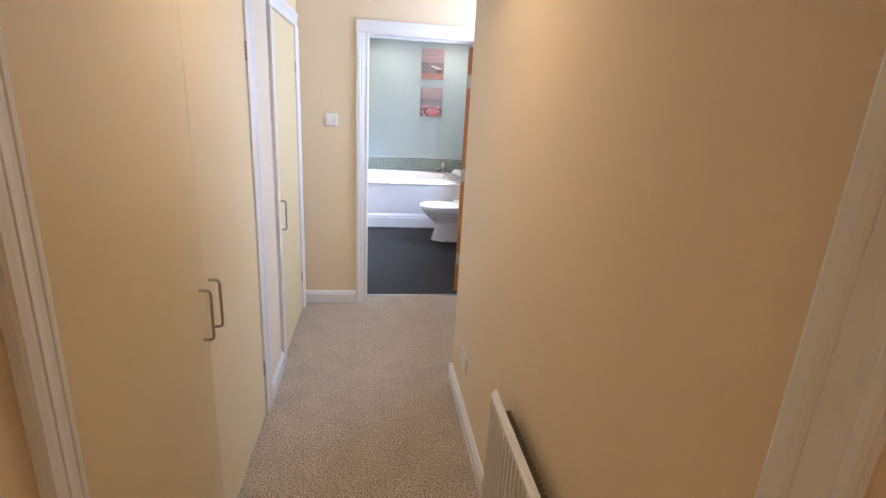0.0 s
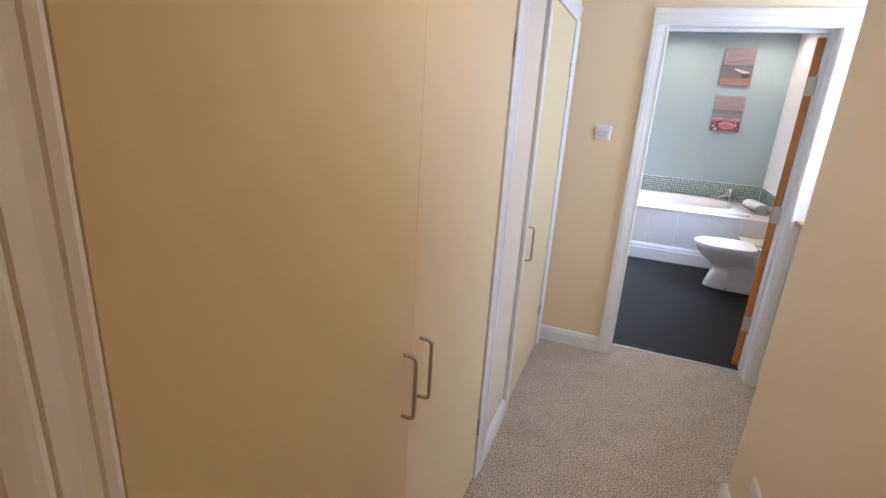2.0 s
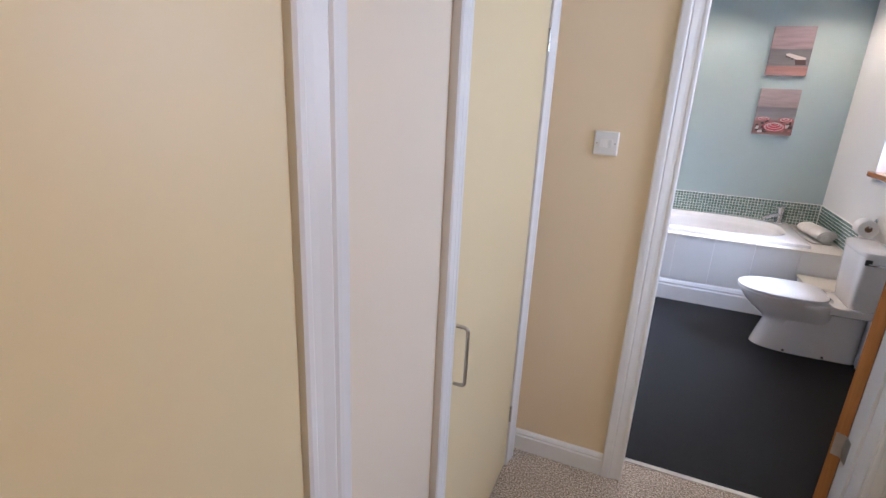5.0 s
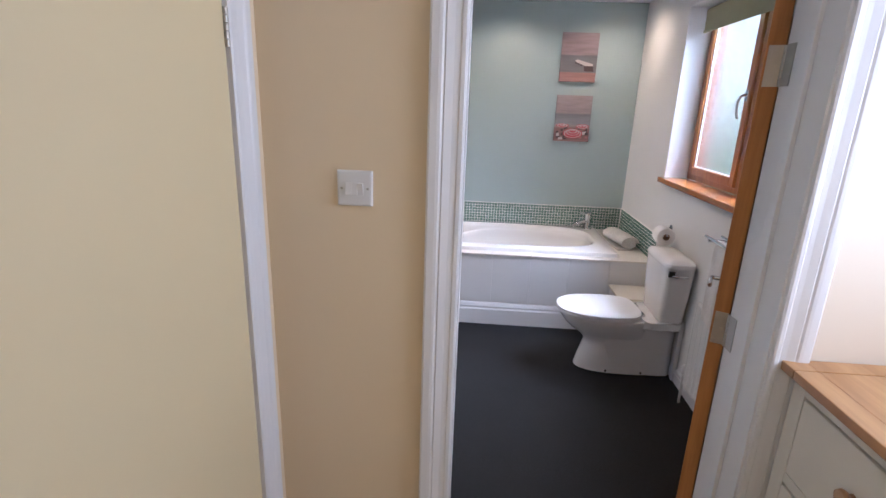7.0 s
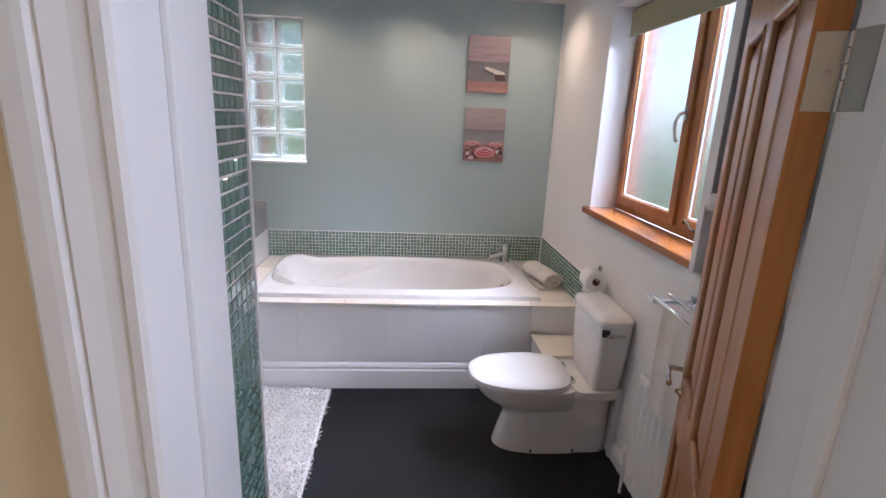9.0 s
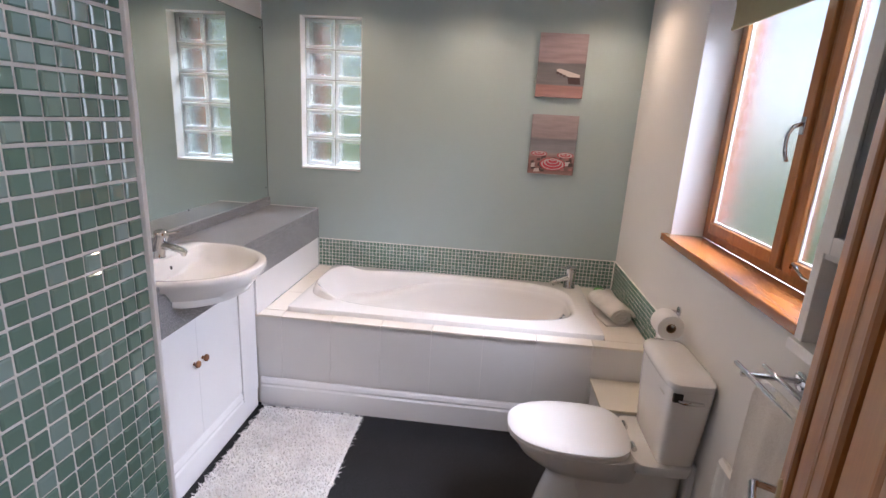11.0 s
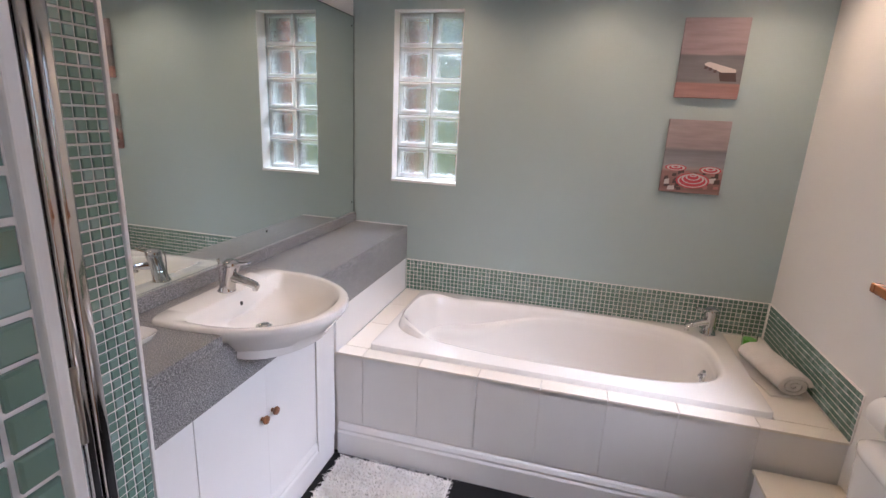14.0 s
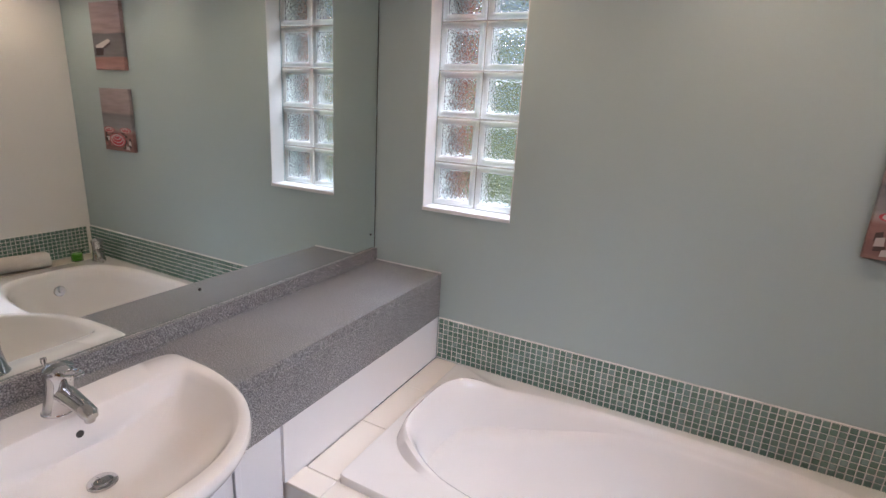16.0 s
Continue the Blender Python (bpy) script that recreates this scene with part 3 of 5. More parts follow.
def door_part(name, bm, mat, label="", smooth=False, parent=None):
    return part(name, bm, mat, parent or bd, label, smooth)


SW, R1, R2, R3 = 0.112, 0.20, 0.155, 0.12
zs = [(0.006, 0.006 + R1), (0.80, 0.80 + R2), (LH - R3, LH)]
door_part("stile", leafbox((0.0, SW, -LT, 0, 0.006, LH), bevel=0.002), PINE)
door_part("stile", leafbox((LW - SW, LW, -LT, 0, 0.006, LH), bevel=0.002), PINE)
for a, b in zs:
    door_part("rail", leafbox((SW, LW - SW, -LT + 0.0005, -0.0005, a, b)), PINE)
xm = LW / 2
for a, b in ((zs[0][1], zs[1][0]), (zs[1][1], zs[2][0])):
    door_part("muntin", leafbox((xm - 0.05, xm + 0.05, -LT + 0.001, -0.001, a, b)), PINE)
    for x0, x1 in ((SW, xm - 0.05), (xm + 0.05, LW - SW)):
        # raised field with a bevelled border, seen on both faces
        rings = []
        for d, i in ((-LT + 0.014, 0.0), (-LT + 0.012, 0.018), (-LT + 0.005, 0.045)):
            rings.append([(x0 + i, d, a + i), (x1 - i, d, a + i), (x1 - i, d, b - i), (x0 + i, d, b - i)])
        back = [[(x, -LT - y, z) for x, y, z in r] for r in rings]
        pn = door_part("panel", placed(loft(back[::-1] + rings[:])), PINE)
        g = []
        for yy, out in ((-0.001, 1), (-LT + 0.001, -1)):
            for (p, q) in (((x0, a), (x1, a)), ((x1, a), (x1, b)), ((x1, b), (x0, b)), ((x0, b), (x0, a))):
                g.append((p, q, yy))
        bm = bmesh.new()
        for (p, q, yy) in g:
            rod((p[0], yy - math.copysign(0.005, -0.02 - yy) * -1, p[1]), (q[0], yy - math.copysign(0.005, -0.02 - yy) * -1, q[1]), 0.009, 8, bm)
        door_part("bead", placed(bm), PINE_EDGE, "dark moulded bead", True, pn)
# butt hinges: plate on the leaf's edge, plate on the lining, knuckle between
for z in (0.300, 1.012, 1.738):
    bm = boxes((-0.0015, 0.0005, -0.041, -0.006, z - 0.05, z + 0.05), bevel=0.0005)
    hp = door_part("hinge", placed(bm), STEEL, "worn steel butt hinge")
    bm = bmesh.new()
    for k in range(5):
        lathe((-0.006, -LT - 0.003, z - 0.05 + k * 0.02), (0, 0, 1), [(0, 0.006), (0.0185, 0.006)], 10, bm)
    door_part("knuckle", placed(bm), STEEL, "", True, hp)
    door_part("frame_plate", boxes((1.0615, 1.0640, 4.010, 4.046, z - 0.05, z + 0.05), bevel=0.0005), STEEL, "", False, hp)
    for dz in (-0.035, 0.0, 0.035):
        door_part("screw", placed(lathe((-0.0015, -0.02 + 0.008 * (1 if dz else -1), z + dz), (-1, 0, 0), [(0, 0.004), (0.0008, 0.0034)], 8)), NICKEL, "", False, hp)
for side_y, s in ((0.0, 1), (-LT, -1)):
    hx, hz = 0.705, 0.958
    bm = lathe((hx, side_y, hz), (0, s, 0), [(0, 0.026), (0.004, 0.026), (0.007, 0.022)], 22)
    rs = door_part("rose", placed(bm), BRASS, "round brass handle rose", True)
    bm = tube([(hx, side_y + s * 0.006, hz), (hx, side_y + s * 0.040, hz), *arc((hx - 0.010, side_y + s * 0.040, hz), (1, 0, 0), (0, s, 0), 0.010, 0, 90), (hx - 0.05, side_y + s * 0.050, hz + 0.003), (hx - 0.105, side_y + s * 0.046, hz - 0.004)], 0.0085, 12)
    door_part("lever", placed(bm), CHROME, "satin chrome lever", True, rs)
    bm = lathe((hx, side_y, hz - 0.075), (0, s, 0), [(0, 0.020), (0.004, 0.020), (0.006, 0.016), (0.012, 0.007), (0.02, 0.007)], 18)
    door_part("thumb_turn", placed(bm), BRASS, "small brass privacy turn", True)

# ---- bathroom: bath ----
BX0, BX1, BY0, BY1, BZ = -0.384, 1.372, 6.262, 7.118, 0.606
bath = thing("bathtub", ((BX0 + BX1) / 2, (BY0 + BY1) / 2, 0.20), "white acrylic bathtub with sculpted headrest, empty", "bathtub")


def tub_shape(u):
    """Narrow shouldered head end at u = -1, broad foot at u = 1."""
    return 0.93 + 0.07 / (1 + math.exp(-7 * (u + 0.42)))


cx, cy = (BX0 + BX1) / 2, (BY0 + BY1) / 2
N = 96
RINGS = []
for z, i, pw in ((0.560, 0.0, 60), (BZ - 0.010, 0.0, 60), (BZ - 0.003, 0.003, 60), (BZ, 0.010, 50)):
    RINGS.append(super_ring(cx, cy, z, (BX1 - BX0) / 2 - i, (BY1 - BY0) / 2 - i, pw, N))
tx0, tx1, ty0, ty1 = -0.325, 1.262, 6.350, 7.058
tcx, tcy = (tx0 + tx1) / 2, (ty0 + ty1) / 2


def smooth(v):
    v = min(1, max(0, v))
    return v * v * (3 - 2 * v)


def tub_ring(z, i, k, pw, lift=0.0, sink=0.0, narrow=0.0):
    """One ring of the tub: lift raises the headrest, sink and narrow form the shoulder shelf that drops towards the head."""
    rx = (tx1 - tx0) / 2 - i - k * 0.5
    pts = super_ring(tcx + k * 0.5, tcy, z, rx, (ty1 - ty0) / 2 - i, pw, N, tub_shape)
    for p in pts:
        u = (p.x - tcx) / ((tx1 - tx0) / 2)
        head, arm = smooth((-0.70 - u) / 0.24), smooth((0.02 - u) / 0.75)
        p.z += lift * head - sink * arm
        p.y = tcy + (p.y - tcy) * (1 - narrow * arm)
    return pts


RINGS += [tub_ring(BZ + 0.001, -0.022, 0, 3.8), tub_ring(BZ + 0.005, -0.010, 0, 3.6, 0.036), tub_ring(BZ + 0.004, 0.0, 0, 3.5, 0.045), tub_ring(BZ - 0.006, 0.012, 0, 3.4, 0.040),
          tub_ring(BZ - 0.022, 0.018, 0.015, 3.3, 0.02, 0.020, 0.02), tub_ring(BZ - 0.036, 0.021, 0.05, 3.2, 0, 0.105, 0.03), tub_ring(BZ - 0.042, 0.024, 0.065, 3.2, 0, 0.110, 0.10),
          tub_ring(BZ - 0.052, 0.027, 0.075, 3.1, 0, 0.114, 0.165), tub_ring(BZ - 0.075, 0.030, 0.09, 3.1, 0, 0.124, 0.20), tub_ring(BZ - 0.20, 0.05, 0.17, 3.0, 0, 0.06, 0.20),
          tub_ring(BZ - 0.33, 0.085, 0.30, 2.9, 0, 0, 0.20), tub_ring(BZ - 0.372, 0.12, 0.37, 2.8, 0, 0, 0.20), tub_ring(BZ - 0.388, 0.17, 0.42, 2.7, 0, 0, 0.20)]
part("shell", loft(RINGS, cap0=False), ACRYLIC, bath, "", True)
ov = part("overflow", lathe((1.228, 6.74, 0.485), (-1, 0, 0.12), [(-0.02, 0.034), (0.008, 0.034), (0.014, 0.030), (0.016, 0.012), (0.024, 0.012), (0.028, 0.008)], 24), CHROME, bath, "round chrome overflow knob", True)
part("waste", lathe((0.98, 6.70, 0.208), (0, 0, 1), [(0, 0.032), (0.006, 0.032), (0.009, 0.024)], 20), CHROME, bath, "", True)


def mixer_tap(name, base, axis, label, s=1.0, lean=0.0, fat=1.25):
    """A monobloc tap: tapering leaning body, domed cap, spout along axis, lever over it."""
    a = Vector(axis).normalized()
    b = Vector(base)
    up = Vector((0, 0, 1))
    w = a.cross(up)
    t = thing(name, base, label, "tap")
    ln = a * lean
    prof = [(0, 0.0265), (0.004, 0.027), (0.008, 0.0245), (0.05, 0.0215), (0.085, 0.0215), (0.094, 0.023), (0.100, 0.023)]
    part("body", loft([circle(b + (up + ln) * d * s, up, r * s * fat, 24) for d, r in prof]), CHROME, t, "", True)
    c = b + (up + ln) * 0.100 * s
    part("cap", loft([circle(c + up * d * s, up, r * s * fat, 24) for d, r in ((0.0, 0.0235), (0.006, 0.0245), (0.018, 0.023), (0.026, 0.016), (0.030, 0.007))]), CHROME, t, "", True)
    p0 = b + (up + ln) * 0.062 * s
    ring = []
    for d, drop, r1, r2 in ((0.0, 0.0, 0.017, 0.015), (0.04, 0.006, 0.016, 0.013), (0.085, 0.016, 0.0145, 0.011), (0.110, 0.024, 0.014, 0.0105), (0.118, 0.030, 0.010, 0.007)):
        q = p0 + a * d * s - up * drop * s
        ring.append([q + w * r1 * s * fat * math.cos(k * math.pi / 8) + (up + a * 0.25) * r2 * s * fat * math.sin(k * math.pi / 8) for k in range(16)])
    part("spout", loft(ring), CHROME, t, "", True)
    part("aerator", rod(p0 + a * 0.108 * s - up * 0.022 * s, p0 + a * 0.106 * s - up * 0.043 * s, 0.0105 * s, 14), CHROME, t, "", True)
    q = c + up * 0.014 * s
    loop = [q + a * 0.015 * s + w * 0.014 * s, q + a * 0.055 * s + w * 0.014 * s + up * 0.006 * s, q + a * 0.075 * s + w * 0.009 * s + up * 0.010 * s, q + a * 0.078 * s + up * 0.011 * s,
            q + a * 0.075 * s - w * 0.009 * s + up * 0.010 * s, q + a * 0.055 * s - w * 0.014 * s + up * 0.006 * s, q + a * 0.015 * s - w * 0.014 * s]
    part("lever", tube(loop, 0.0042 * s, 8), CHROME, t, "looped chrome lever", True)
    part("pull_rod", lathe(b - a * 0.028 * s + up * 0.0, (0, 0, 1), [(0, 0.003), (0.11 * s, 0.003), (0.112 * s, 0.006), (0.124 * s, 0.006)], 10), CHROME, t, "", True)
    return t


mixer_tap("bath_tap", (1.285, 7.025, BZ + 0.001), (-0.93, -0.36, 0), "chrome monobloc bath mixer tap", 1.2)

# tiled surround of the bath
sur = thing("bath_surround", (0.53, 6.17, 0), "white tiled boxed bath surround", "bath surround")
part("core", boxes((-0.550, 1.602, 6.195, 6.275, 0, 0.5625), (-0.512, -0.37, 6.275, 7.157, 0, 0.5625), (1.36, 1.602, 6.275, 7.157, 0, 0.5625), (-0.37, 1.36, 7.11, 7.157, 0, 0.5625)), GROUT, sur, "pale grout bed")
edges = [-0.534, -0.385, -0.107, 0.172, 0.450, 0.728, 1.006, 1.300, 1.602]
for a, b in zip(edges, edges[1:]):
    part("tile", boxes((a + 0.0008, b - 0.0008, 6.187, 6.195, 0.196, 0.5645), bevel=0.0008, seg=1), PANEL_TILE, sur)
    part("tile", boxes((a + 0.0012, b - 0.0012, 6.180, 6.2615, 0.5655, 0.578), bevel=0.0025, seg=2), LEDGE_TILE, sur)
ys = [6.2645, 6.56, 6.86, 7.149]
for a, b in zip(ys, ys[1:]):
    part("tile", boxes((-0.511, BX0 - 0.002, a + 0.001, b - 0.001, 0.5625, 0.578), bevel=0.0015, seg=1), LEDGE_TILE, sur)
    part("tile", boxes((BX1 + 0.003, 1.594, a + 0.001, b - 0.001, 0.5625, 0.578), bevel=0.0015, seg=1), LEDGE_TILE, sur)
for k in range(6):
    a = BX0 + k * (BX1 - BX0) / 6
    part("tile", boxes((a, a + (BX1 - BX0) / 6 - 0.002, 7.1205, 7.149, 0.5625, 0.578), bevel=0.001, seg=1), LEDGE_TILE, sur)
bp = [(a, b * 1.95) for a, b in SKIRT]
setting("skirting_bath_front", prism(bp, (-0.512, 6.193, -0.002), (1.31, 6.193, -0.002), (0, -1, 0), (0, 0, 1)), GLOSS, "deep white moulded skirting below the bath", "skirting board")

# boxed pipe casing between the toilet and the bath
bx = thing("pipe_boxing", (1.46, 6.02, 0), "cream painted pipe boxing beside the toilet", "pipe boxing")
part("front", boxes((1.312, 1.324, 5.885, 6.165, -0.002, 0.385), bevel=0.002), GLOSS, bx)
part("side_board", boxes((1.324, 1.602, 5.885, 5.897, -0.002, 0.385), bevel=0.001), GLOSS, bx)
part("lid", boxes((1.300, 1.602, 5.878, 6.168, 0.385, 0.400), bevel=0.003), IVORY, bx)

# ---- toilet ----
WCY = 5.672
wc = thing("toilet", (1.25, WCY, 0), "white close-coupled toilet with its lid closed", "toilet")


def egg(x0, x1, ry, z, n=40, back=3.2):
    """A seat-shaped ring: rounded front at x0, squarer back at x1."""
    cxx, rx, pts = x1 - (x1 - x0) * 0.42, 0.0, []
    for k in range(n):
        t = 2 * math.pi * k / n
        c, s = math.cos(t), math.sin(t)
        if c < 0:
            pts.append((cxx - (cxx - x0) * abs(c) ** 0.84, WCY + ry * math.copysign(abs(s) ** 0.84, s), z))
        else:
            pts.append((cxx + (x1 - cxx) * abs(c) ** (2 / back), WCY + ry * math.copysign(abs(s) ** (2 / back), s), z))
    return pts


part("pan", loft([egg(0.998, 1.50, 0.118, -0.002), egg(1.000, 1.50, 0.119, 0.02), egg(1.020, 1.50, 0.106, 0.10), egg(1.042, 1.50, 0.098, 0.175), egg(1.045, 1.49, 0.088, 0.200), egg(1.032, 1.47, 0.090, 0.225), egg(1.000, 1.44, 0.108, 0.252), egg(0.955, 1.42, 0.135, 0.285), egg(0.912, 1.41, 0.161, 0.325), egg(0.886, 1.41, 0.176, 0.360), egg(0.872, 1.41, 0.183, 0.385), egg(0.874, 1.41, 0.182, 0.392)]), CERAMIC, wc, "", True)
part("pan_shelf", loft([super_ring(1.475, WCY, z, 0.118, w, 6, 40) for z, w in ((0.33, 0.13), (0.35, 0.165), (0.385, 0.178), (0.398, 0.178), (0.401, 0.172))]), CERAMIC, wc, "", True)
part("foot", loft([super_ring(1.37, WCY, z, 0.22, w, 6, 40) for z, w in ((-0.002, 0.112), (0.02, 0.110), (0.20, 0.100), (0.34, 0.108))]), CERAMIC, wc, "", True)
part("seat", loft([egg(0.862, 1.362, 0.186, 0.393), egg(0.858, 1.364, 0.189, 0.398), egg(0.858, 1.364, 0.189, 0.406), egg(0.862, 1.362, 0.186, 0.411)]), PLASTIC, wc, "", True)
part("lid", loft([egg(0.860, 1.362, 0.187, 0.412), egg(0.855, 1.364, 0.191, 0.417), egg(0.856, 1.364, 0.190, 0.426), egg(0.870, 1.355, 0.180, 0.434), egg(0.93, 1.32, 0.140, 0.440), egg(1.02, 1.25, 0.07, 0.442)]), PLASTIC, wc, "", True)
for y in (-0.075, 0.075):
    part("seat_hinge", rod((1.372, WCY + y - 0.02, 0.412), (1.372, WCY + y + 0.02, 0.412), 0.011, 12), CHROME, wc, "", True)
part("cistern", loft([super_ring(1.513, WCY, z, rx * 0.94, ry, 7, 48) for z, rx, ry in ((0.401, 0.074, 0.158), (0.412, 0.080, 0.165), (0.55, 0.086, 0.180), (0.70, 0.092, 0.192), (0.750, 0.093, 0.195))]), CERAMIC, wc, "", True)
part("cistern_lid", loft([super_ring(1.509, WCY - 0.005, z, rx * 0.94, ry, 5, 48) for z, rx, ry in ((0.751, 0.096, 0.201), (0.760, 0.099, 0.206), (0.778, 0.098, 0.204), (0.794, 0.085, 0.184), (0.802, 0.065, 0.14), (0.804, 0.03, 0.07))]), CERAMIC, wc, "", True)
lv = part("flush_mount", boxes((1.440, 1.475, 5.472, 5.486, 0.702, 0.737), bevel=0.003), BLACK, wc, "dark flush lever mount")
part("flush_lever", loft([circle((x, y, 0.712), (1, 0.05, 0), r, 14, r * 0.6) for x, y, r in ((1.455, 5.470, 0.010), (1.47, 5.462, 0.013), (1.52, 5.458, 0.012), (1.545, 5.458, 0.009))]), CHROME, lv, "chrome flush lever", True)
part("stamp", boxes((1.4145, 1.4165, WCY - 0.17, WCY - 0.12, 0.715, 0.7175)), NICKEL, wc, "faint grey maker's mark bar")
for x in (1.18, 1.40):
    part("floor_screw", lathe((x, WCY - 0.116, 0.03), (0, -1, 0), [(0, 0.008), (0.004, 0.007), (0.006, 0.003)], 10), BLACK, wc)
part("soil_boxing", boxes((1.575, 1.600, 5.52, 5.55, -0.002, 0.40), bevel=0.002), GLOSS, wc)

# ---- vanity ----
VX = -0.512
van = thing("vanity_worktop", (-0.70, 6.1, 0.79), "grey granite-patterned laminate worktop with deep apron", "worktop")
part("top", boxes((-0.885, VX, 5.075, 5.410, 0.962, 1.0), (-0.885, VX, 6.015, 7.152, 0.962, 1.0), (-0.885, -0.775, 5.410, 6.015, 0.962, 1.0), bevel=0.002), LAMINATE, van)
part("apron", boxes((VX - 0.018, VX + 0.001, 5.075, 5.462, 0.790, 0.9615), (VX - 0.018, VX + 0.001, 5.962, 7.152, 0.790, 0.9615), (VX - 0.018, VX + 0.001, 5.462, 5.515, 0.790, 0.915), (VX - 0.018, VX + 0.001, 5.909, 5.962, 0.790, 0.915), (VX - 0.018, VX + 0.001, 5.515, 5.909, 0.790, 0.880)), LAMINATE, van)
part("upstand", boxes((-0.886, -0.868, 5.075, 7.152, 1.0005, 1.056), bevel=0.002), LAMINATE, van)
part("sealant", boxes((-0.868, VX, 7.146, 7.156, 0.998, 1.004), bevel=0.002), GLOSS, van)

cab = thing("vanity_cabinet", (-0.70, 5.62, 0), "white painted vanity cupboard under the basin, closed", "cabinet")
part("carcass", boxes((-0.885, -0.548, 5.075, 6.168, 0.13, 0.789)), SATIN, cab)
part("filler", boxes((-0.548, -0.527, 6.012, 6.1745, 0.13, 0.789)), SATIN, cab)
part("cover_strip", boxes((-0.530, -0.522, 6.000, 6.020, 0.20, 0.789), bevel=0.002), SATIN, cab)
dm_y = 5.636
for y0, y1, yk in ((5.28, dm_y - 0.0003, 5.604), (dm_y + 0.0003, 5.996, 5.668)):
    d = part("door", boxes((-0.548, -0.528, y0, y1, 0.205, 0.785), bevel=0.0007), SATIN, cab)
    part("knob", lathe((-0.528, yk, 0.575), (1, 0, 0), [(0, 0.008), (0.008, 0.007), (0.012, 0.013), (0.018, 0.017), (0.025, 0.015), (0.029, 0.008)], 16), KNOB_WOOD, d, "turned brown wooden knob", True)
part("end_panel", boxes((-0.548, -0.528, 5.075, 5.277, 0.205, 0.785), bevel=0.002), SATIN, cab)
skp = [(a, b * 1.9) for a, b in SKIRT]
part("plinth", prism(skp, (-0.546, 5.075, -0.002), (-0.546, 6.165, -0.002), (1, 0, 0), (0, 0, 1)), GLOSS, cab)
# white panel between the worktop apron and the bath ledge
setting("panel_under_worktop", boxes((VX - 0.03, VX - 0.0025, 6.172, 7.15, 0.5785, 0.7895)), SATIN, "white panel below the worktop", "panel")

# basin
bs = thing("wash_basin", (-0.60, 5.712, 0.80), "white ceramic semi-recessed washbasin", "washbasin")
BCY = 5.712


def dring(xb, xf, ry, z, n=64, flat=7.0):
    """A D-shaped ring: straight back at xb, bowed front at xf."""
    xf, ry = xf - 0.012, ry * 0.97
    pts, xc = [], xb + (xf - xb) * 0.20
    for k in range(n):
        t = 2 * math.pi * k / n
        c, s = math.cos(t), math.sin(t)
        if c >= 0:
            pts.append((xc + (xf - xc) * abs(c) ** 0.92, BCY + ry * math.copysign(abs(s) ** 0.92, s), z))
        else:
            pts.append((xc + (xc - xb) * -abs(c) ** (2 / flat), BCY + ry * math.copysign(abs(s) ** (2 / flat), s), z))
    return pts


def sring(cxx, rx, ry, z, n=64):
    return [(cxx + rx * math.cos(2 * math.pi * k / n), BCY + ry * math.sin(2 * math.pi * k / n), z) for k in range(n)]


part("bowl", loft([sring(-0.535, 0.10, 0.13, 0.866), sring(-0.530, 0.150, 0.195, 0.872), sring(-0.520, 0.185, 0.242, 0.890), dring(-0.765, -0.312, 0.272, 0.915), dring(-0.780, -0.280, 0.298, 0.945), dring(-0.794, -0.258, 0.318, 0.972), dring(-0.800, -0.248, 0.327, 0.990), dring(-0.800, -0.247, 0.328, 1.002), dring(-0.797, -0.251, 0.325, 1.011), dring(-0.792, -0.259, 0.319, 1.015),
                   dring(-0.700, -0.282, 0.292, 1.014), dring(-0.692, -0.290, 0.285, 1.009), dring(-0.686, -0.302, 0.274, 0.992), dring(-0.678, -0.335, 0.250, 0.955), sring(-0.550, 0.140, 0.190, 0.918), sring(-0.565, 0.07, 0.10, 0.900), sring(-0.572, 0.03, 0.035, 0.896)]), CERAMIC, bs, "", True)
part("waste", lathe((-0.572, BCY - 0.005, 0.895), (0, 0, 1), [(0, 0.024), (0.004, 0.030), (0.008, 0.028), (0.009, 0.020), (0.014, 0.020), (0.018, 0.012)], 22), CHROME, bs, "chrome basin waste plug", True)
# no hole is cut: a black disc gives the overflow's dark inside
part("overflow_hole_shade", lathe((-0.684, BCY + 0.015, 0.966), (1, 0, 0.2), [(-0.01, 0.008), (0.004, 0.0085), (0.0045, 0.006)], 14), BLACK, bs, "black disc for the shade inside the overflow hole", True)
mixer_tap("basin_tap", (-0.735, BCY + 0.005, 1.012), (1, 0.02, 0), "chrome monobloc basin mixer tap", 1.0, 0.28)
ds = thing("soap_dish", (-0.74, 5.30, 1.0), "white square soap dish with a pale bar", "soap dish")
part("dish", loft([super_ring(-0.735, 5.262, z, a, a, 5, 32) for z, a in ((1.0, 0.045), (1.004, 0.060), (1.022, 0.072), (1.026, 0.073), (1.024, 0.068), (1.010, 0.050))]), CERAMIC, ds, "", True)
part("soap", loft([super_ring(-0.735, 5.262, z, a, a * 0.66, 3, 28) for z, a in ((1.010, 0.030), (1.014, 0.040), (1.030, 0.042), (1.036, 0.034))]), surface("pale_blue_soap", (0.55, 0.68, 0.74), 0.35), ds, "pale blue bar of soap", True)

mr = thing("mirror", (-0.888, 6.11, 1.058), "large frameless wall mirror above the worktop", "mirror")
part("glass", boxes((-0.890, -0.884, 5.078, 7.150, 1.057, 2.232)), MIRROR, mr)
part("edge_top", boxes((-0.8895, -0.883, 5.078, 7.152, 2.232, 2.235)), BLACK, mr)
part("edge_side", boxes((-0.8895, -0.883, 7.150, 7.153, 1.057, 2.232)), BLACK, mr)
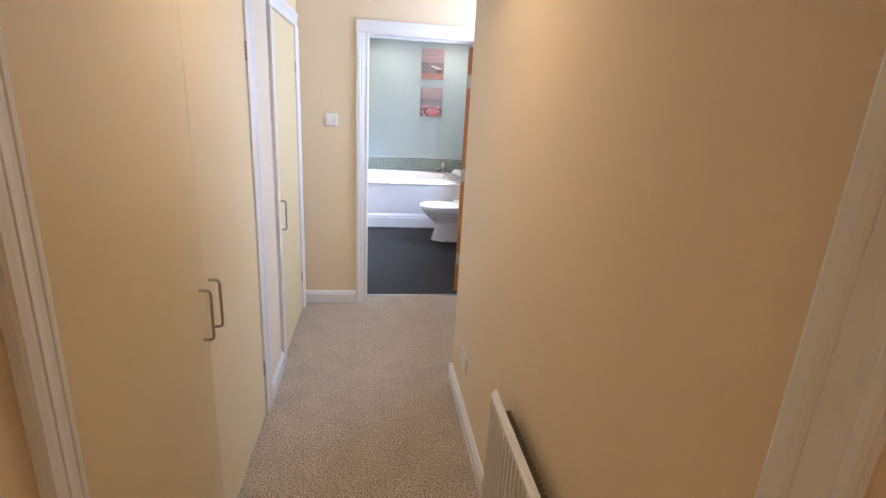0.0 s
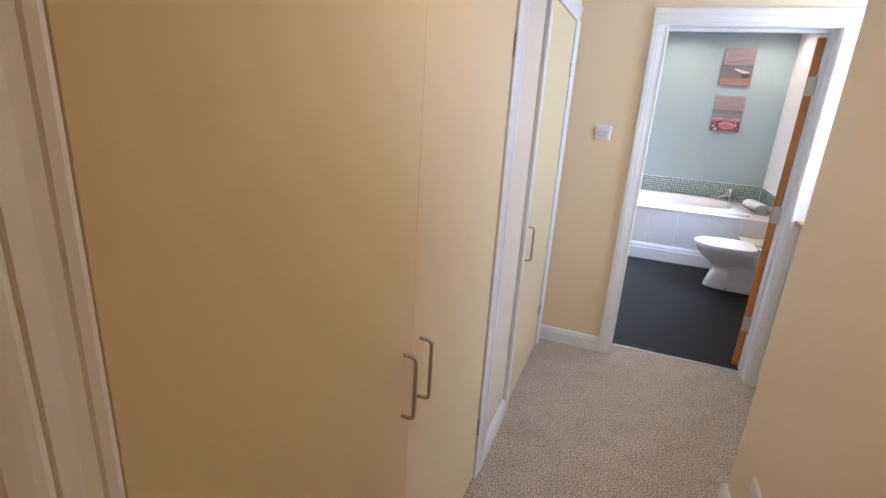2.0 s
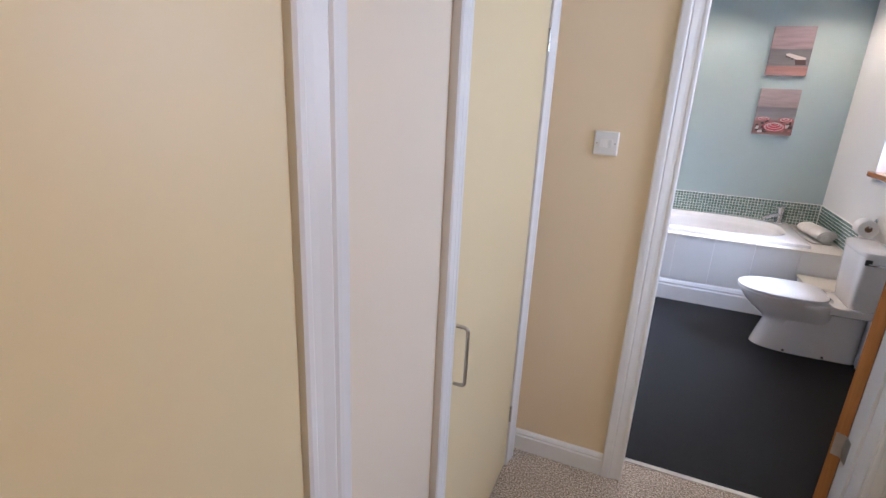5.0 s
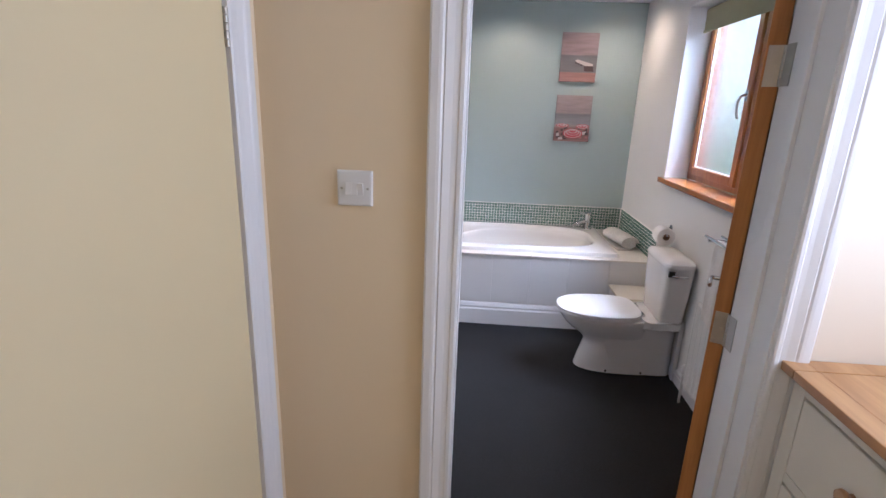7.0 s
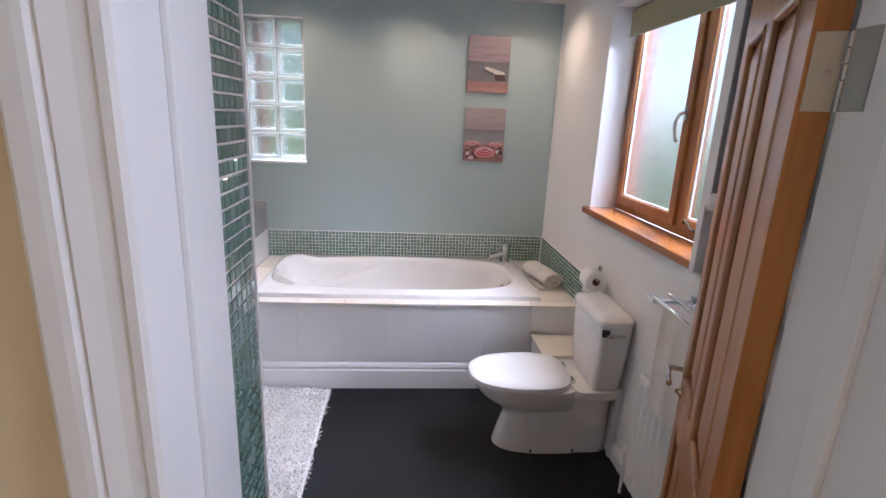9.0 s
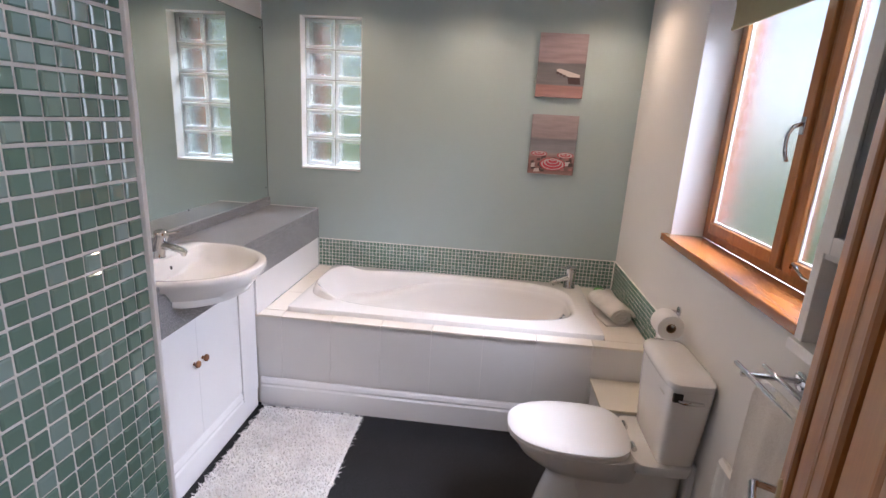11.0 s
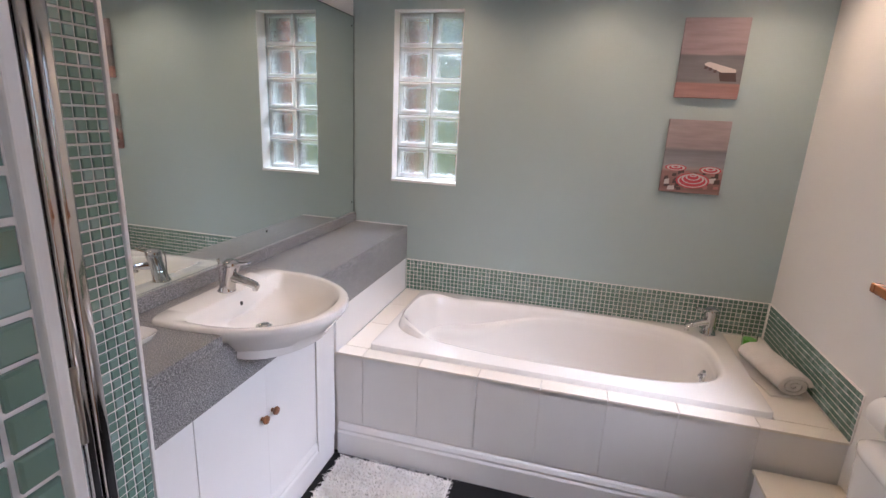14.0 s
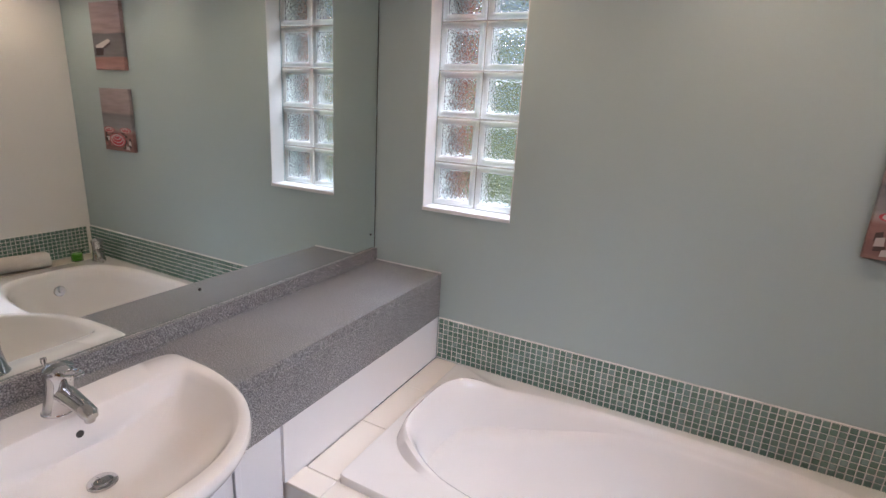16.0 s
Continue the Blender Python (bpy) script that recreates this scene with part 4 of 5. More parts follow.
for y in (5.2, 6.2, 7.12):
    for z in (1.127, 2.180):
        part("fixing_screw", lathe((-0.884, y, z), (1, 0, 0), [(0, 0.006), (0.002, 0.005), (0.003, 0.002)], 10), BLACK, mr)

# ---- shower ----
sh = thing("shower_door", (-0.46, 4.67, 0), "clear glass shower door in a chrome frame, closed", "shower door")
for y0, y1 in ((4.418, 4.435), (4.925, 4.953)):
    part("upright", boxes((-0.480, -0.440, y0, y1, 0.06, 1.98), bevel=0.006, seg=3), CHROME, sh, "", True)
part("stile", boxes((-0.470, -0.448, 4.902, 4.922, 0.08, 1.96), bevel=0.005, seg=3), CHROME, sh, "", True)
for z in (0.06, 1.955):
    part("rail", boxes((-0.478, -0.442, 4.435, 4.925, z, z + 0.025), bevel=0.004), CHROME, sh, "", True)
g = part("pane", boxes((-0.463, -0.457, 4.437, 4.900, 0.086, 1.954)), CLEAR, sh)
g.visible_shadow = False
for s in (1, -1):
    pts = [(-0.46, 4.875, 1.16), (-0.46 + s * 0.045, 4.875, 1.16), (-0.46, 4.875, 1.03), (-0.46 + s * 0.045, 4.875, 1.03)]
    bm = rod(pts[0], pts[1], 0.006)
    rod(pts[2], pts[3], 0.006, bm=bm)
    rod((-0.46 + s * 0.045, 4.875, 1.01), (-0.46 + s * 0.045, 4.875, 1.18), 0.007, bm=bm)
    part("handle", bm, NICKEL, sh, "bronzed chrome bar handle", True)
st = whole("shower_tray", boxes((-1.30, -0.44, 4.418, 4.953, -0.002, 0.058), bevel=0.006), CERAMIC, "white shower tray behind the glass door", "shower tray")
for nm, x, y0, y1 in (("tile_trim", 0.197, 4.4135, 4.423), ("tile_trim", -0.466, 5.0655, 5.0755)):
    setting(nm, boxes((x - 0.004, x + 0.008, y0, y1, 0, H), bevel=0.002), PLASTIC, "white plastic tile edging strip", "trim")

# ---- window, sill, blind ----
wd = thing("window_1", (1.75, 5.67, 1.19), "stained wooden casement window with frosted glass", "window", kind="structure")
WY0, WY1, WZ0, WZ1, WX = 5.06, 6.238, 1.186, 2.268, 1.752
part("window_frame", boxes((WX, WX + 0.06, WY1 - 0.035, WY1, WZ0, WZ1), (WX, WX + 0.06, WY0, WY0 + 0.035, WZ0, WZ1), (WX, WX + 0.06, WY0 + 0.035, WY1 - 0.035, WZ0, WZ0 + 0.035), (WX, WX + 0.06, WY0 + 0.035, WY1 - 0.035, WZ1 - 0.035, WZ1), bevel=0.003), WINDOW_WOOD, wd)
wm = 5.552
part("mullion", boxes((WX + 0.002, WX + 0.058, wm - 0.018, wm + 0.018, WZ0 + 0.035, WZ1 - 0.035), bevel=0.003), WINDOW_WOOD, wd)
for y0, y1 in ((wm + 0.018, WY1 - 0.035), (WY0 + 0.035, wm - 0.018)):
    z0, z1, b = WZ0 + 0.037, WZ1 - 0.037, 0.050
    y0, y1 = y0 + 0.002, y1 - 0.002
    cs = part("casement", boxes((WX - 0.012, WX + 0.035, y0, y0 + b, z0, z1), (WX - 0.012, WX + 0.035, y1 - b, y1, z0, z1), (WX - 0.0115, WX + 0.0345, y0 + b, y1 - b, z0, z0 + b), (WX - 0.0115, WX + 0.0345, y0 + b, y1 - b, z1 - b, z1), bevel=0.004), WINDOW_WOOD, wd)
    gl = part("pane", boxes((WX + 0.012, WX + 0.016, y0 + b, y1 - b, z0 + b, z1 - b)), FROST, cs, "frosted obscured glass")
    gl.visible_shadow = False
    q = 0.007
    part("glazing_bead", boxes((WX + 0.003, WX + 0.0115, y0 + b, y0 + b + q, z0 + b, z1 - b), (WX + 0.003, WX + 0.0115, y1 - b - q, y1 - b, z0 + b, z1 - b), (WX + 0.003, WX + 0.0115, y0 + b + q, y1 - b - q, z0 + b, z0 + b + q)), PLASTIC, cs, "white sealing bead")
hy = wm + 0.047
fh = part("fastener", boxes((WX - 0.018, WX - 0.012, hy - 0.013, hy + 0.013, 1.69, 1.75), bevel=0.002), CHROME, wd, "chrome casement fastener")
part("grip", tube([(WX - 0.02, hy, 1.725), (WX - 0.045, hy, 1.715), (WX - 0.050, hy + 0.014, 1.690), (WX - 0.046, hy + 0.022, 1.655), (WX - 0.042, hy + 0.016, 1.618), (WX - 0.042, hy + 0.002, 1.600)], 0.0075, 10), CHROME, fh, "", True)
stay = part("casement_stay", boxes((WX - 0.03, WX - 0.012, 5.28, 5.31, 1.225, 1.235), bevel=0.002), CHROME, wd, "chrome casement stay")
part("stay_arm", tube([(WX - 0.02, 5.47, 1.255), (WX - 0.035, 5.44, 1.275), (WX - 0.03, 5.38, 1.245), (WX - 0.022, 5.29, 1.238)], 0.006, 8), CHROME, stay, "", True)
setting("window_sill", boxes((1.566, WX, 5.105, 6.24, 1.1505, 1.186), (1.566, 1.601, 6.24, 6.27, 1.1505, 1.186), bevel=0.007, seg=3), SILL_WOOD, "glossy varnished wooden window sill", "window sill")
for y0, y1 in ((6.2365, 6.2405),):
    setting("reveal_plaster", boxes((1.603, WX, y0, y1, 1.187, 2.27)), PALE, "off-white plastered window reveal", "reveal")
bl = thing("roller_blind", (1.71, 5.66, 2.1), "olive green roller blind, rolled up", "blind")
part("roll", rod((1.715, 5.10, 2.235), (1.715, 6.20, 2.235), 0.026, 20), BLIND, bl, "", True)
part("fabric", boxes((1.688, 1.690, 5.11, 6.19, 2.125, 2.24)), BLIND, bl)
part("bottom_bar", boxes((1.683, 1.695, 5.11, 6.19, 2.110, 2.128), bevel=0.003), BLIND, bl)
for y in (5.085, 6.212):
    part("bracket", boxes((1.69, 1.74, y - 0.004, y + 0.004, 2.20, 2.268), bevel=0.002), PLASTIC, bl)

# recessed wall cabinet beside the window
wc2 = thing("wall_cabinet", (1.65, 4.80, 1.15), "white bathroom wall cabinet with open lower shelf", "wall cabinet")
CX = 1.560
part("side_panel", boxes((CX, 1.745, 5.066, 5.098, 1.152, 2.266), bevel=0.002), GLOSS, wc2)
part("side_panel", boxes((CX, 1.745, 4.505, 4.530, 1.152, 2.266), bevel=0.002), GLOSS, wc2)
part("back_panel", boxes((1.735, 1.745, 4.530, 5.066, 1.152, 2.266)), PALE, wc2)
part("shelf", boxes((CX - 0.012, 1.735, 4.505, 5.103, 1.118, 1.1515), bevel=0.003), GLOSS, wc2)
part("shelf", boxes((CX + 0.004, 1.735, 4.530, 5.066, 1.385, 1.403), bevel=0.002), GLOSS, wc2)
part("top_panel", boxes((CX, 1.735, 4.530, 5.066, 2.24, 2.266), bevel=0.002), GLOSS, wc2)
for y0, y1 in ((4.532, 4.797), (4.799, 5.064)):
    f = 0.045
    d = part("door", boxes((CX - 0.018, CX, y0, y0 + f, 1.405, 2.238), (CX - 0.018, CX, y1 - f, y1, 1.405, 2.238), (CX - 0.0175, CX, y0 + f, y1 - f, 1.405, 1.45), (CX - 0.0175, CX, y0 + f, y1 - f, 2.193, 2.238), bevel=0.002), GLOSS, wc2)
    part("pane", boxes((CX - 0.010, CX - 0.005, y0 + f, y1 - f, 1.45, 2.193)), FROST, d, "frosted glass pane")
setting("wall_behind_cabinet", boxes((1.752, 1.85, 4.50, 5.06, 1.15, 2.27)), PALE, "plain wall behind the cabinet")

# ---- glass block window ----
gbw = thing("window_2", (-0.42, 7.28, 1.279), "narrow glass block window in white mortar", "window", kind="structure")
GX0, GX1, GZ0, GZ1, GY = -0.628, -0.212, 1.296, 2.274, 7.245
cw, ch = (GX1 - GX0) / 2, (GZ1 - GZ0) / 5
j = 0.0035
mesh_block = mesh_pane = None
for r in range(5):
    for c in range(2):
        x0, x1, z0, z1 = GX0 + c * cw + j, GX0 + (c + 1) * cw - j, GZ0 + r * ch + j, GZ0 + (r + 1) * ch - j
        rings = []
        for i, d in ((0.0, 0.075), (0.0, 0.006), (0.006, 0.0), (0.016, 0.0), (0.024, 0.006), (0.026, 0.070)):
            rings.append([(x0 + i, GY + d, z0 + i), (x1 - i, GY + d, z0 + i), (x1 - i, GY + d, z1 - i), (x0 + i, GY + d, z1 - i)])
        k = part("glass_block", loft(rings, cap0=False, cap1=False), BLOCK_RIM, gbw, "", False)
        k.visible_shadow = False
        p = part("pane", boxes((x0 + 0.0255, x1 - 0.0255, GY + 0.010, GY + 0.018, z0 + 0.0255, z1 - 0.0255)), BLOCK_GLASS, k, "rippled glass face")
        p.visible_shadow = False
mort = [(GX0 + cw - j, GX0 + cw + j, GY + 0.012, GY + 0.07, GZ0, GZ1), (GX0 - 0.002, GX0 + j, GY + 0.012, GY + 0.07, GZ0, GZ1), (GX1 - j, GX1 + 0.002, GY + 0.012, GY + 0.07, GZ0, GZ1)]
for r in range(6):
    z = GZ0 + r * ch
    for c in range(2):
        mort.append((GX0 + c * cw + j, GX0 + (c + 1) * cw - j, GY + 0.012, GY + 0.07, z - j, z + j))
part("mortar", boxes(*mort), MORTAR_W, gbw, "grey mortar joints")
setting("glass_block_sill", boxes((-0.629, -0.211, 7.150, 7.244, 1.2795, 1.296), bevel=0.003), GLOSS, "white narrow sill of the glass blocks", "window sill")
setting("reveal_block", boxes((-0.6295, -0.6265, 7.158, 7.244, 1.297, 2.2755), (-0.2135, -0.2105, 7.158, 7.244, 1.297, 2.2755), (-0.626, -0.214, 7.158, 7.244, 2.2725, 2.2755)), PALE, "off-white plastered reveal", "reveal")

# ---- pictures ----


def art_mat(name, stops, z0, z1):
    """Printed colour bands up a canvas, softly grained."""
    m, n, l, b = base_mat(name)
    tc, sep, mr2, ramp = n.new("ShaderNodeTexCoord"), n.new("ShaderNodeSeparateXYZ"), n.new("ShaderNodeMapRange"), n.new("ShaderNodeValToRGB")
    l.new(tc.outputs["Object"], sep.inputs[0])
    f, mp = n.new("ShaderNodeTexNoise"), n.new("ShaderNodeMapping")
    mp.inputs["Scale"].default_value = (6, 6, 45)
    f.inputs["Scale"].default_value, f.inputs["Detail"].default_value = 1.0, 5
    l.new(tc.outputs["Object"], mp.inputs[0])
    l.new(mp.outputs[0], f.inputs["Vector"])
    ma = n.new("ShaderNodeMath")
    ma.operation = "MULTIPLY_ADD"
    ma.inputs[1].default_value = 0.012
    l.new(f.outputs[0], ma.inputs[0])
    l.new(sep.outputs[2], ma.inputs[2])
    mr2.inputs["From Min"].default_value, mr2.inputs["From Max"].default_value = z0, z1
    l.new(ma.outputs[0], mr2.inputs[0])
    l.new(mr2.outputs[0], ramp.inputs[0])
    e = ramp.color_ramp.elements
    while len(e) < len(stops):
        e.new(0.5)
    for k, (p, c) in zip(e, stops):
        k.position, k.color = p, (*c, 1)
    mx = n.new("ShaderNodeMix")
    mx.data_type, mx.blend_type = "RGBA", "OVERLAY"
    mx.inputs[0].default_value = 0.35
    l.new(ramp.outputs[0], mx.inputs[6])
    l.new(f.outputs[0], mx.inputs[7])
    l.new(mx.outputs[2], b.inputs["Base Color"])
    b.inputs["Roughness"].default_value = 0.75
    return m


def plain(name, c):
    return surface(name, c, 0.75, vary=0.08, scale=60, fine=300, bump=0.05)


PINK = (0.33, 0.19, 0.17)
RED, OFFW, DARKP = plain("print_red", (0.50, 0.07, 0.09)), plain("print_off_white", (0.55, 0.50, 0.48)), plain("print_dark", (0.07, 0.045, 0.045))
MIDP = plain("print_brown", (0.20, 0.11, 0.09))
PX0, PX1, PYF = 0.938, 1.236, 7.132


def canvas(z0, z1, stops, label):
    t = thing("canvas_picture", ((PX0 + PX1) / 2, 7.155, z0), label, "picture", "canvas prints")
    part("canvas", boxes((PX0, PX1, PYF, 7.156, z0, z1), bevel=0.003), art_mat("canvas_print", stops, z0, z1), t)
    return t


def flat(pts, d=0.0008):
    """A thin printed shape on a canvas from outline points (across, up)."""
    return loft([[(x, PYF - d, z) for x, z in pts], [(x, PYF + 0.001, z) for x, z in pts]])


def at(u, v, z0, z1):
    return (PX0 + u * (PX1 - PX0), z0 + v * (z1 - z0))


za, zb = 1.842, 2.226
p1 = canvas(za, zb, [(0.0, PINK), (0.20, (0.33, 0.18, 0.16)), (0.22, (0.17, 0.165, 0.17)), (0.55, (0.145, 0.14, 0.155)), (0.57, (0.29, 0.22, 0.23)), (1.0, (0.36, 0.28, 0.29))], "canvas print of a floating raft on grey sea")
part("raft_deck", flat([at(u, v, za, zb) for u, v in ((0.40, 0.44), (0.47, 0.46), (0.90, 0.37), (0.90, 0.33), (0.68, 0.33), (0.42, 0.41))]), OFFW, p1)
part("raft_shadow", flat([at(u, v, za, zb) for u, v in ((0.64, 0.335), (0.90, 0.33), (0.93, 0.22), (0.68, 0.22))], 0.0005), DARKP, p1)
for u, v in ((0.43, 0.39), (0.50, 0.37), (0.58, 0.345), (0.70, 0.305), (0.83, 0.30)):
    part("float", flat([at(u + a, v + b, za, zb) for a, b in ((-0.025, -0.018), (0.025, -0.018), (0.025, 0.018), (-0.025, 0.018))], 0.001), DARKP, p1)
za, zb = 1.352, 1.734
p2 = canvas(za, zb, [(0.0, (0.30, 0.18, 0.16)), (0.08, (0.20, 0.11, 0.10)), (0.30, (0.28, 0.15, 0.14)), (0.36, (0.34, 0.28, 0.27)), (0.40, (0.26, 0.26, 0.27)), (0.60, (0.18, 0.17, 0.19)), (0.64, (0.31, 0.25, 0.25)), (1.0, (0.38, 0.31, 0.31))], "canvas print of striped beach umbrellas by the sea")
rng = random.Random(4)
for k in range(34):
    u, v = rng.uniform(0.07, 0.93), rng.uniform(0.05, 0.30)
    a, b = rng.uniform(0.025, 0.065), rng.uniform(0.018, 0.042)
    part("beach_chair", flat([at(u + x * a, v + y * b, za, zb) for x, y in ((-1, -1), (1, -0.8), (0.8, 1), (-0.9, 0.7))], 0.0003 + 0.00001 * k), rng.choice((DARKP, DARKP, DARKP, MIDP, OFFW, plain("print_rose", (0.36, 0.16, 0.15)))), p2)
for u, v, ru, rv in ((0.22, 0.345, 0.18, 0.045), (0.79, 0.335, 0.18, 0.050), (0.53, 0.175, 0.28, 0.105)):
    um = part("umbrella", flat([at(u + ru * math.cos(t), v + rv * math.sin(t), za, zb) for t in (2 * math.pi * k / 24 for k in range(24))], 0.0010), RED, p2, "red striped umbrella")
    n_ring = 4 if ru > 0.2 else 2
    for q in range(n_ring):
        r1, r0 = 0.88 - 0.22 * q if n_ring == 4 else 0.85 - 0.4 * q, 0.78 - 0.22 * q if n_ring == 4 else 0.65 - 0.4 * q
        lift = 0.25 * rv * q
        outer = [at(u + ru * r1 * math.cos(t), v + lift + rv * r1 * math.sin(t), za, zb) for t in (2 * math.pi * k / 24 for k in range(24))]
        inner = [at(u + ru * r0 * math.cos(t), v + lift + rv * r0 * math.sin(t), za, zb) for t in (2 * math.pi * k / 24 for k in range(24))]
        yf = PYF - 0.0014 - 0.0002 * q
        part("stripe", loft([[(x, yf, z) for x, z in outer], [(x, yf, z) for x, z in inner]], cap0=False, cap1=False), OFFW, um)

# ---- soft and small things ----
mat_rng = np.random.default_rng(3)
MX0, MX1, MY0, MY1 = -0.495, 0.105, 5.19, 6.165
rug = thing("bath_mat", (-0.2, 5.7, floor_z(5.7)), "white shaggy cotton bath mat on the black floor", "bath mat")
part("backing", loft([[(MX0 + 0.02, y, floor_z(y)), (MX1 - 0.02, y, floor_z(y)), (MX1 - 0.02, y, floor_z(y) + 0.010), (MX0 + 0.02, y, floor_z(y) + 0.010)] for y in (MY0 + 0.02, 6.1, MY1 - 0.02)]), SHAG, rug)
nt = 9000
px, py = mat_rng.uniform(MX0 + 0.015, MX1 - 0.015, nt), mat_rng.uniform(MY0 + 0.015, MY1 - 0.015, nt)
lean_a, lean_r = mat_rng.uniform(0, 6.283, nt), mat_rng.uniform(0.006, 0.030, nt)
hh, ww, wa = mat_rng.uniform(0.012, 0.030, nt), mat_rng.uniform(0.0022, 0.0040, nt), mat_rng.uniform(0, 6.283, nt)
ex = np.minimum(np.minimum(px - MX0, MX1 - px), np.minimum(py - MY0, MY1 - py))
hh = np.where(ex < 0.03, hh * 0.45, hh)
V = []
F = []
for k in range(nt):
    ax, ay = math.cos(wa[k]) * ww[k], math.sin(wa[k]) * ww[k]
    tx, ty = px[k] + math.cos(lean_a[k]) * lean_r[k], py[k] + math.sin(lean_a[k]) * lean_r[k]
    i = len(V)
    fz = floor_z(py[k]) + 0.002
    V += [(px[k] - ax, py[k] - ay, fz + 0.005), (px[k] + ax, py[k] + ay, fz + 0.005), (px[k] - ay, py[k] + ax, fz + 0.005),
          ((px[k] + tx) / 2 - ax, (py[k] + ty) / 2 - ay, hh[k] * 0.8 + fz + 0.004), ((px[k] + tx) / 2 + ax, (py[k] + ty) / 2 + ay, hh[k] * 0.8 + fz + 0.004), ((px[k] + tx) / 2 - ay, (py[k] + ty) / 2 + ax, hh[k] * 0.8 + fz + 0.004), (tx, ty, hh[k] * 0.85 + fz + 0.004)]
    F += [(i, i + 1, i + 4, i + 3), (i + 1, i + 2, i + 5, i + 4), (i + 2, i, i + 3, i + 5), (i + 3, i + 4, i + 6), (i + 4, i + 5, i + 6), (i + 5, i + 3, i + 6)]
me = bpy.data.meshes.new("pile")
me.from_pydata(V, [], F)
me.materials.append(SHAG)
pile = tagged(new("pile", me), "shaggy white cotton pile", kind="stuff")
pile.parent, pile.matrix_parent_inverse = rug, Matrix.Translation(-rug.location)


def spiral(cy_, cz, r0, turns, thick, squash, n=90):
    """Cross-section of a rolled towel: outline of a spiral band (across, up)."""
    out, inn = [], []
    for k in range(n + 1):
        t = k / n
        a = 2 * math.pi * turns * t
        r = r0 * (1 - 0.86 * t)
        out.append((cy_ + r * math.cos(a), cz + squash * r * math.sin(a)))
        inn.append((cy_ + (r - thick) * math.cos(a), cz + squash * (r - thick) * math.sin(a)))
    return out, inn


tw = thing("rolled_towel", (1.475, 6.63, 0.578), "rolled white terry towel on the bath corner", "towel")
axis_m = pose(1.470, 6.635, 0.578, 0, 0, 12)
o, i_ = spiral(0.0, 0.058, 0.082, 2.6, 0.020, 0.68)
bm = bmesh.new()
L = 0.17
secs = []
for yy, s in ((-L, 0.97), (-L + 0.012, 1.0), (0.0, 1.02), (L - 0.012, 1.0), (L, 0.97)):
    secs.append([(a * s, yy, 0.002 + b * s) for a, b in o] + [(a * s, yy, 0.002 + b * s) for a, b in i_[::-1]])
rows = [[bm.verts.new(p) for p in r] for r in secs]
n2 = len(rows[0])
for a, b in zip(rows, rows[1:]):
    for k in range(n2):
        bm.faces.new((a[k], a[(k + 1) % n2], b[(k + 1) % n2], b[k]))
h2 = n2 // 2
for r in (rows[0], rows[-1]):
    for k in range(h2 - 1):
        bm.faces.new((r[k], r[k + 1], r[n2 - 2 - k], r[n2 - 1 - k]))
part("roll", placed(bm, axis_m), TERRY, tw, "", True)
part("core_layers", placed(loft([circle((0, y, 0.058), (0, 1, 0), r, 20, r * 0.66) for y, r in ((-L + 0.012, 0.052), (L - 0.012, 0.052))]), axis_m), TERRY, tw, "", True)
part("under_fold", placed(boxes((-0.088, 0.05, -L + 0.004, L - 0.004, 0.0, 0.012), bevel=0.005), axis_m), TERRY, tw, "", True)

cn = thing("candle_glass", (1.475, 7.0, 0.578), "small clear glass with green candle wax", "candle")
part("glass", lathe((1.478, 6.985, 0.578), (0, 0, 1), [(0, 0.030), (0.002, 0.034), (0.075, 0.037), (0.076, 0.035), (0.006, 0.032)], 24), CLEAR, cn, "", True).visible_shadow = False
part("wax", lathe((1.478, 6.985, 0.585), (0, 0, 1), [(0, 0.030), (0.042, 0.0325), (0.043, 0.02)], 24), GREEN_WAX, cn, "bright green wax", True)

tr = thing("toilet_roll_holder", (1.60, 5.86, 0.86), "chrome toilet roll holder with a white roll", "toilet roll holder")
part("wall_rose", lathe((1.602, 5.965, 0.885), (-1, 0, 0), [(0, 0.022), (0.006, 0.022), (0.01, 0.012)], 18), CHROME, tr, "", True)
part("arm", tube([(1.60, 5.965, 0.885), (1.535, 5.965, 0.885), (1.522, 5.955, 0.882), (1.520, 5.94, 0.876), (1.520, 5.80, 0.872)], 0.006, 10), CHROME, tr, "", True)
roll = part("roll", loft([circle((1.520, y, 0.858), (0, 1, 0), r, 32) for y, r in ((5.815, 0.020), (5.815, 0.055), (5.819, 0.057), (5.911, 0.057), (5.915, 0.055), (5.915, 0.020))] + [circle((1.520, 5.815, 0.858), (0, 1, 0), 0.020, 32)], cap0=False, cap1=False), PAPER, tr, "white toilet paper roll", True)
part("core", loft([circle((1.520, y, 0.858), (0, 1, 0), r, 24) for y, r in ((5.813, 0.0205), (5.917, 0.0205), (5.917, 0.019), (5.813, 0.019), (5.813, 0.0205))], cap0=False, cap1=False), CARD, roll, "brown card tube", True)

hk = thing("towel_rail", (1.60, 5.09, 1.03), "chrome towel rail with two bar ends", "towel rail")
part("wall_rose", lathe((1.602, 5.085, 1.028), (-1, 0, 0), [(0, 0.027), (0.006, 0.027), (0.01, 0.018)], 20), CHROME, hk, "", True)
part("arm", rod((1.598, 5.085, 1.028), (1.455, 5.115, 1.020), 0.008, 12), CHROME, hk, "", True)
for x, l in ((1.470, 0.045), (1.545, 0.04)):
    part("bar", rod((x - 0.010, 5.112 + l, 1.034), (x + 0.012, 4.72, 1.016), 0.0075, 12), CHROME, hk, "", True)
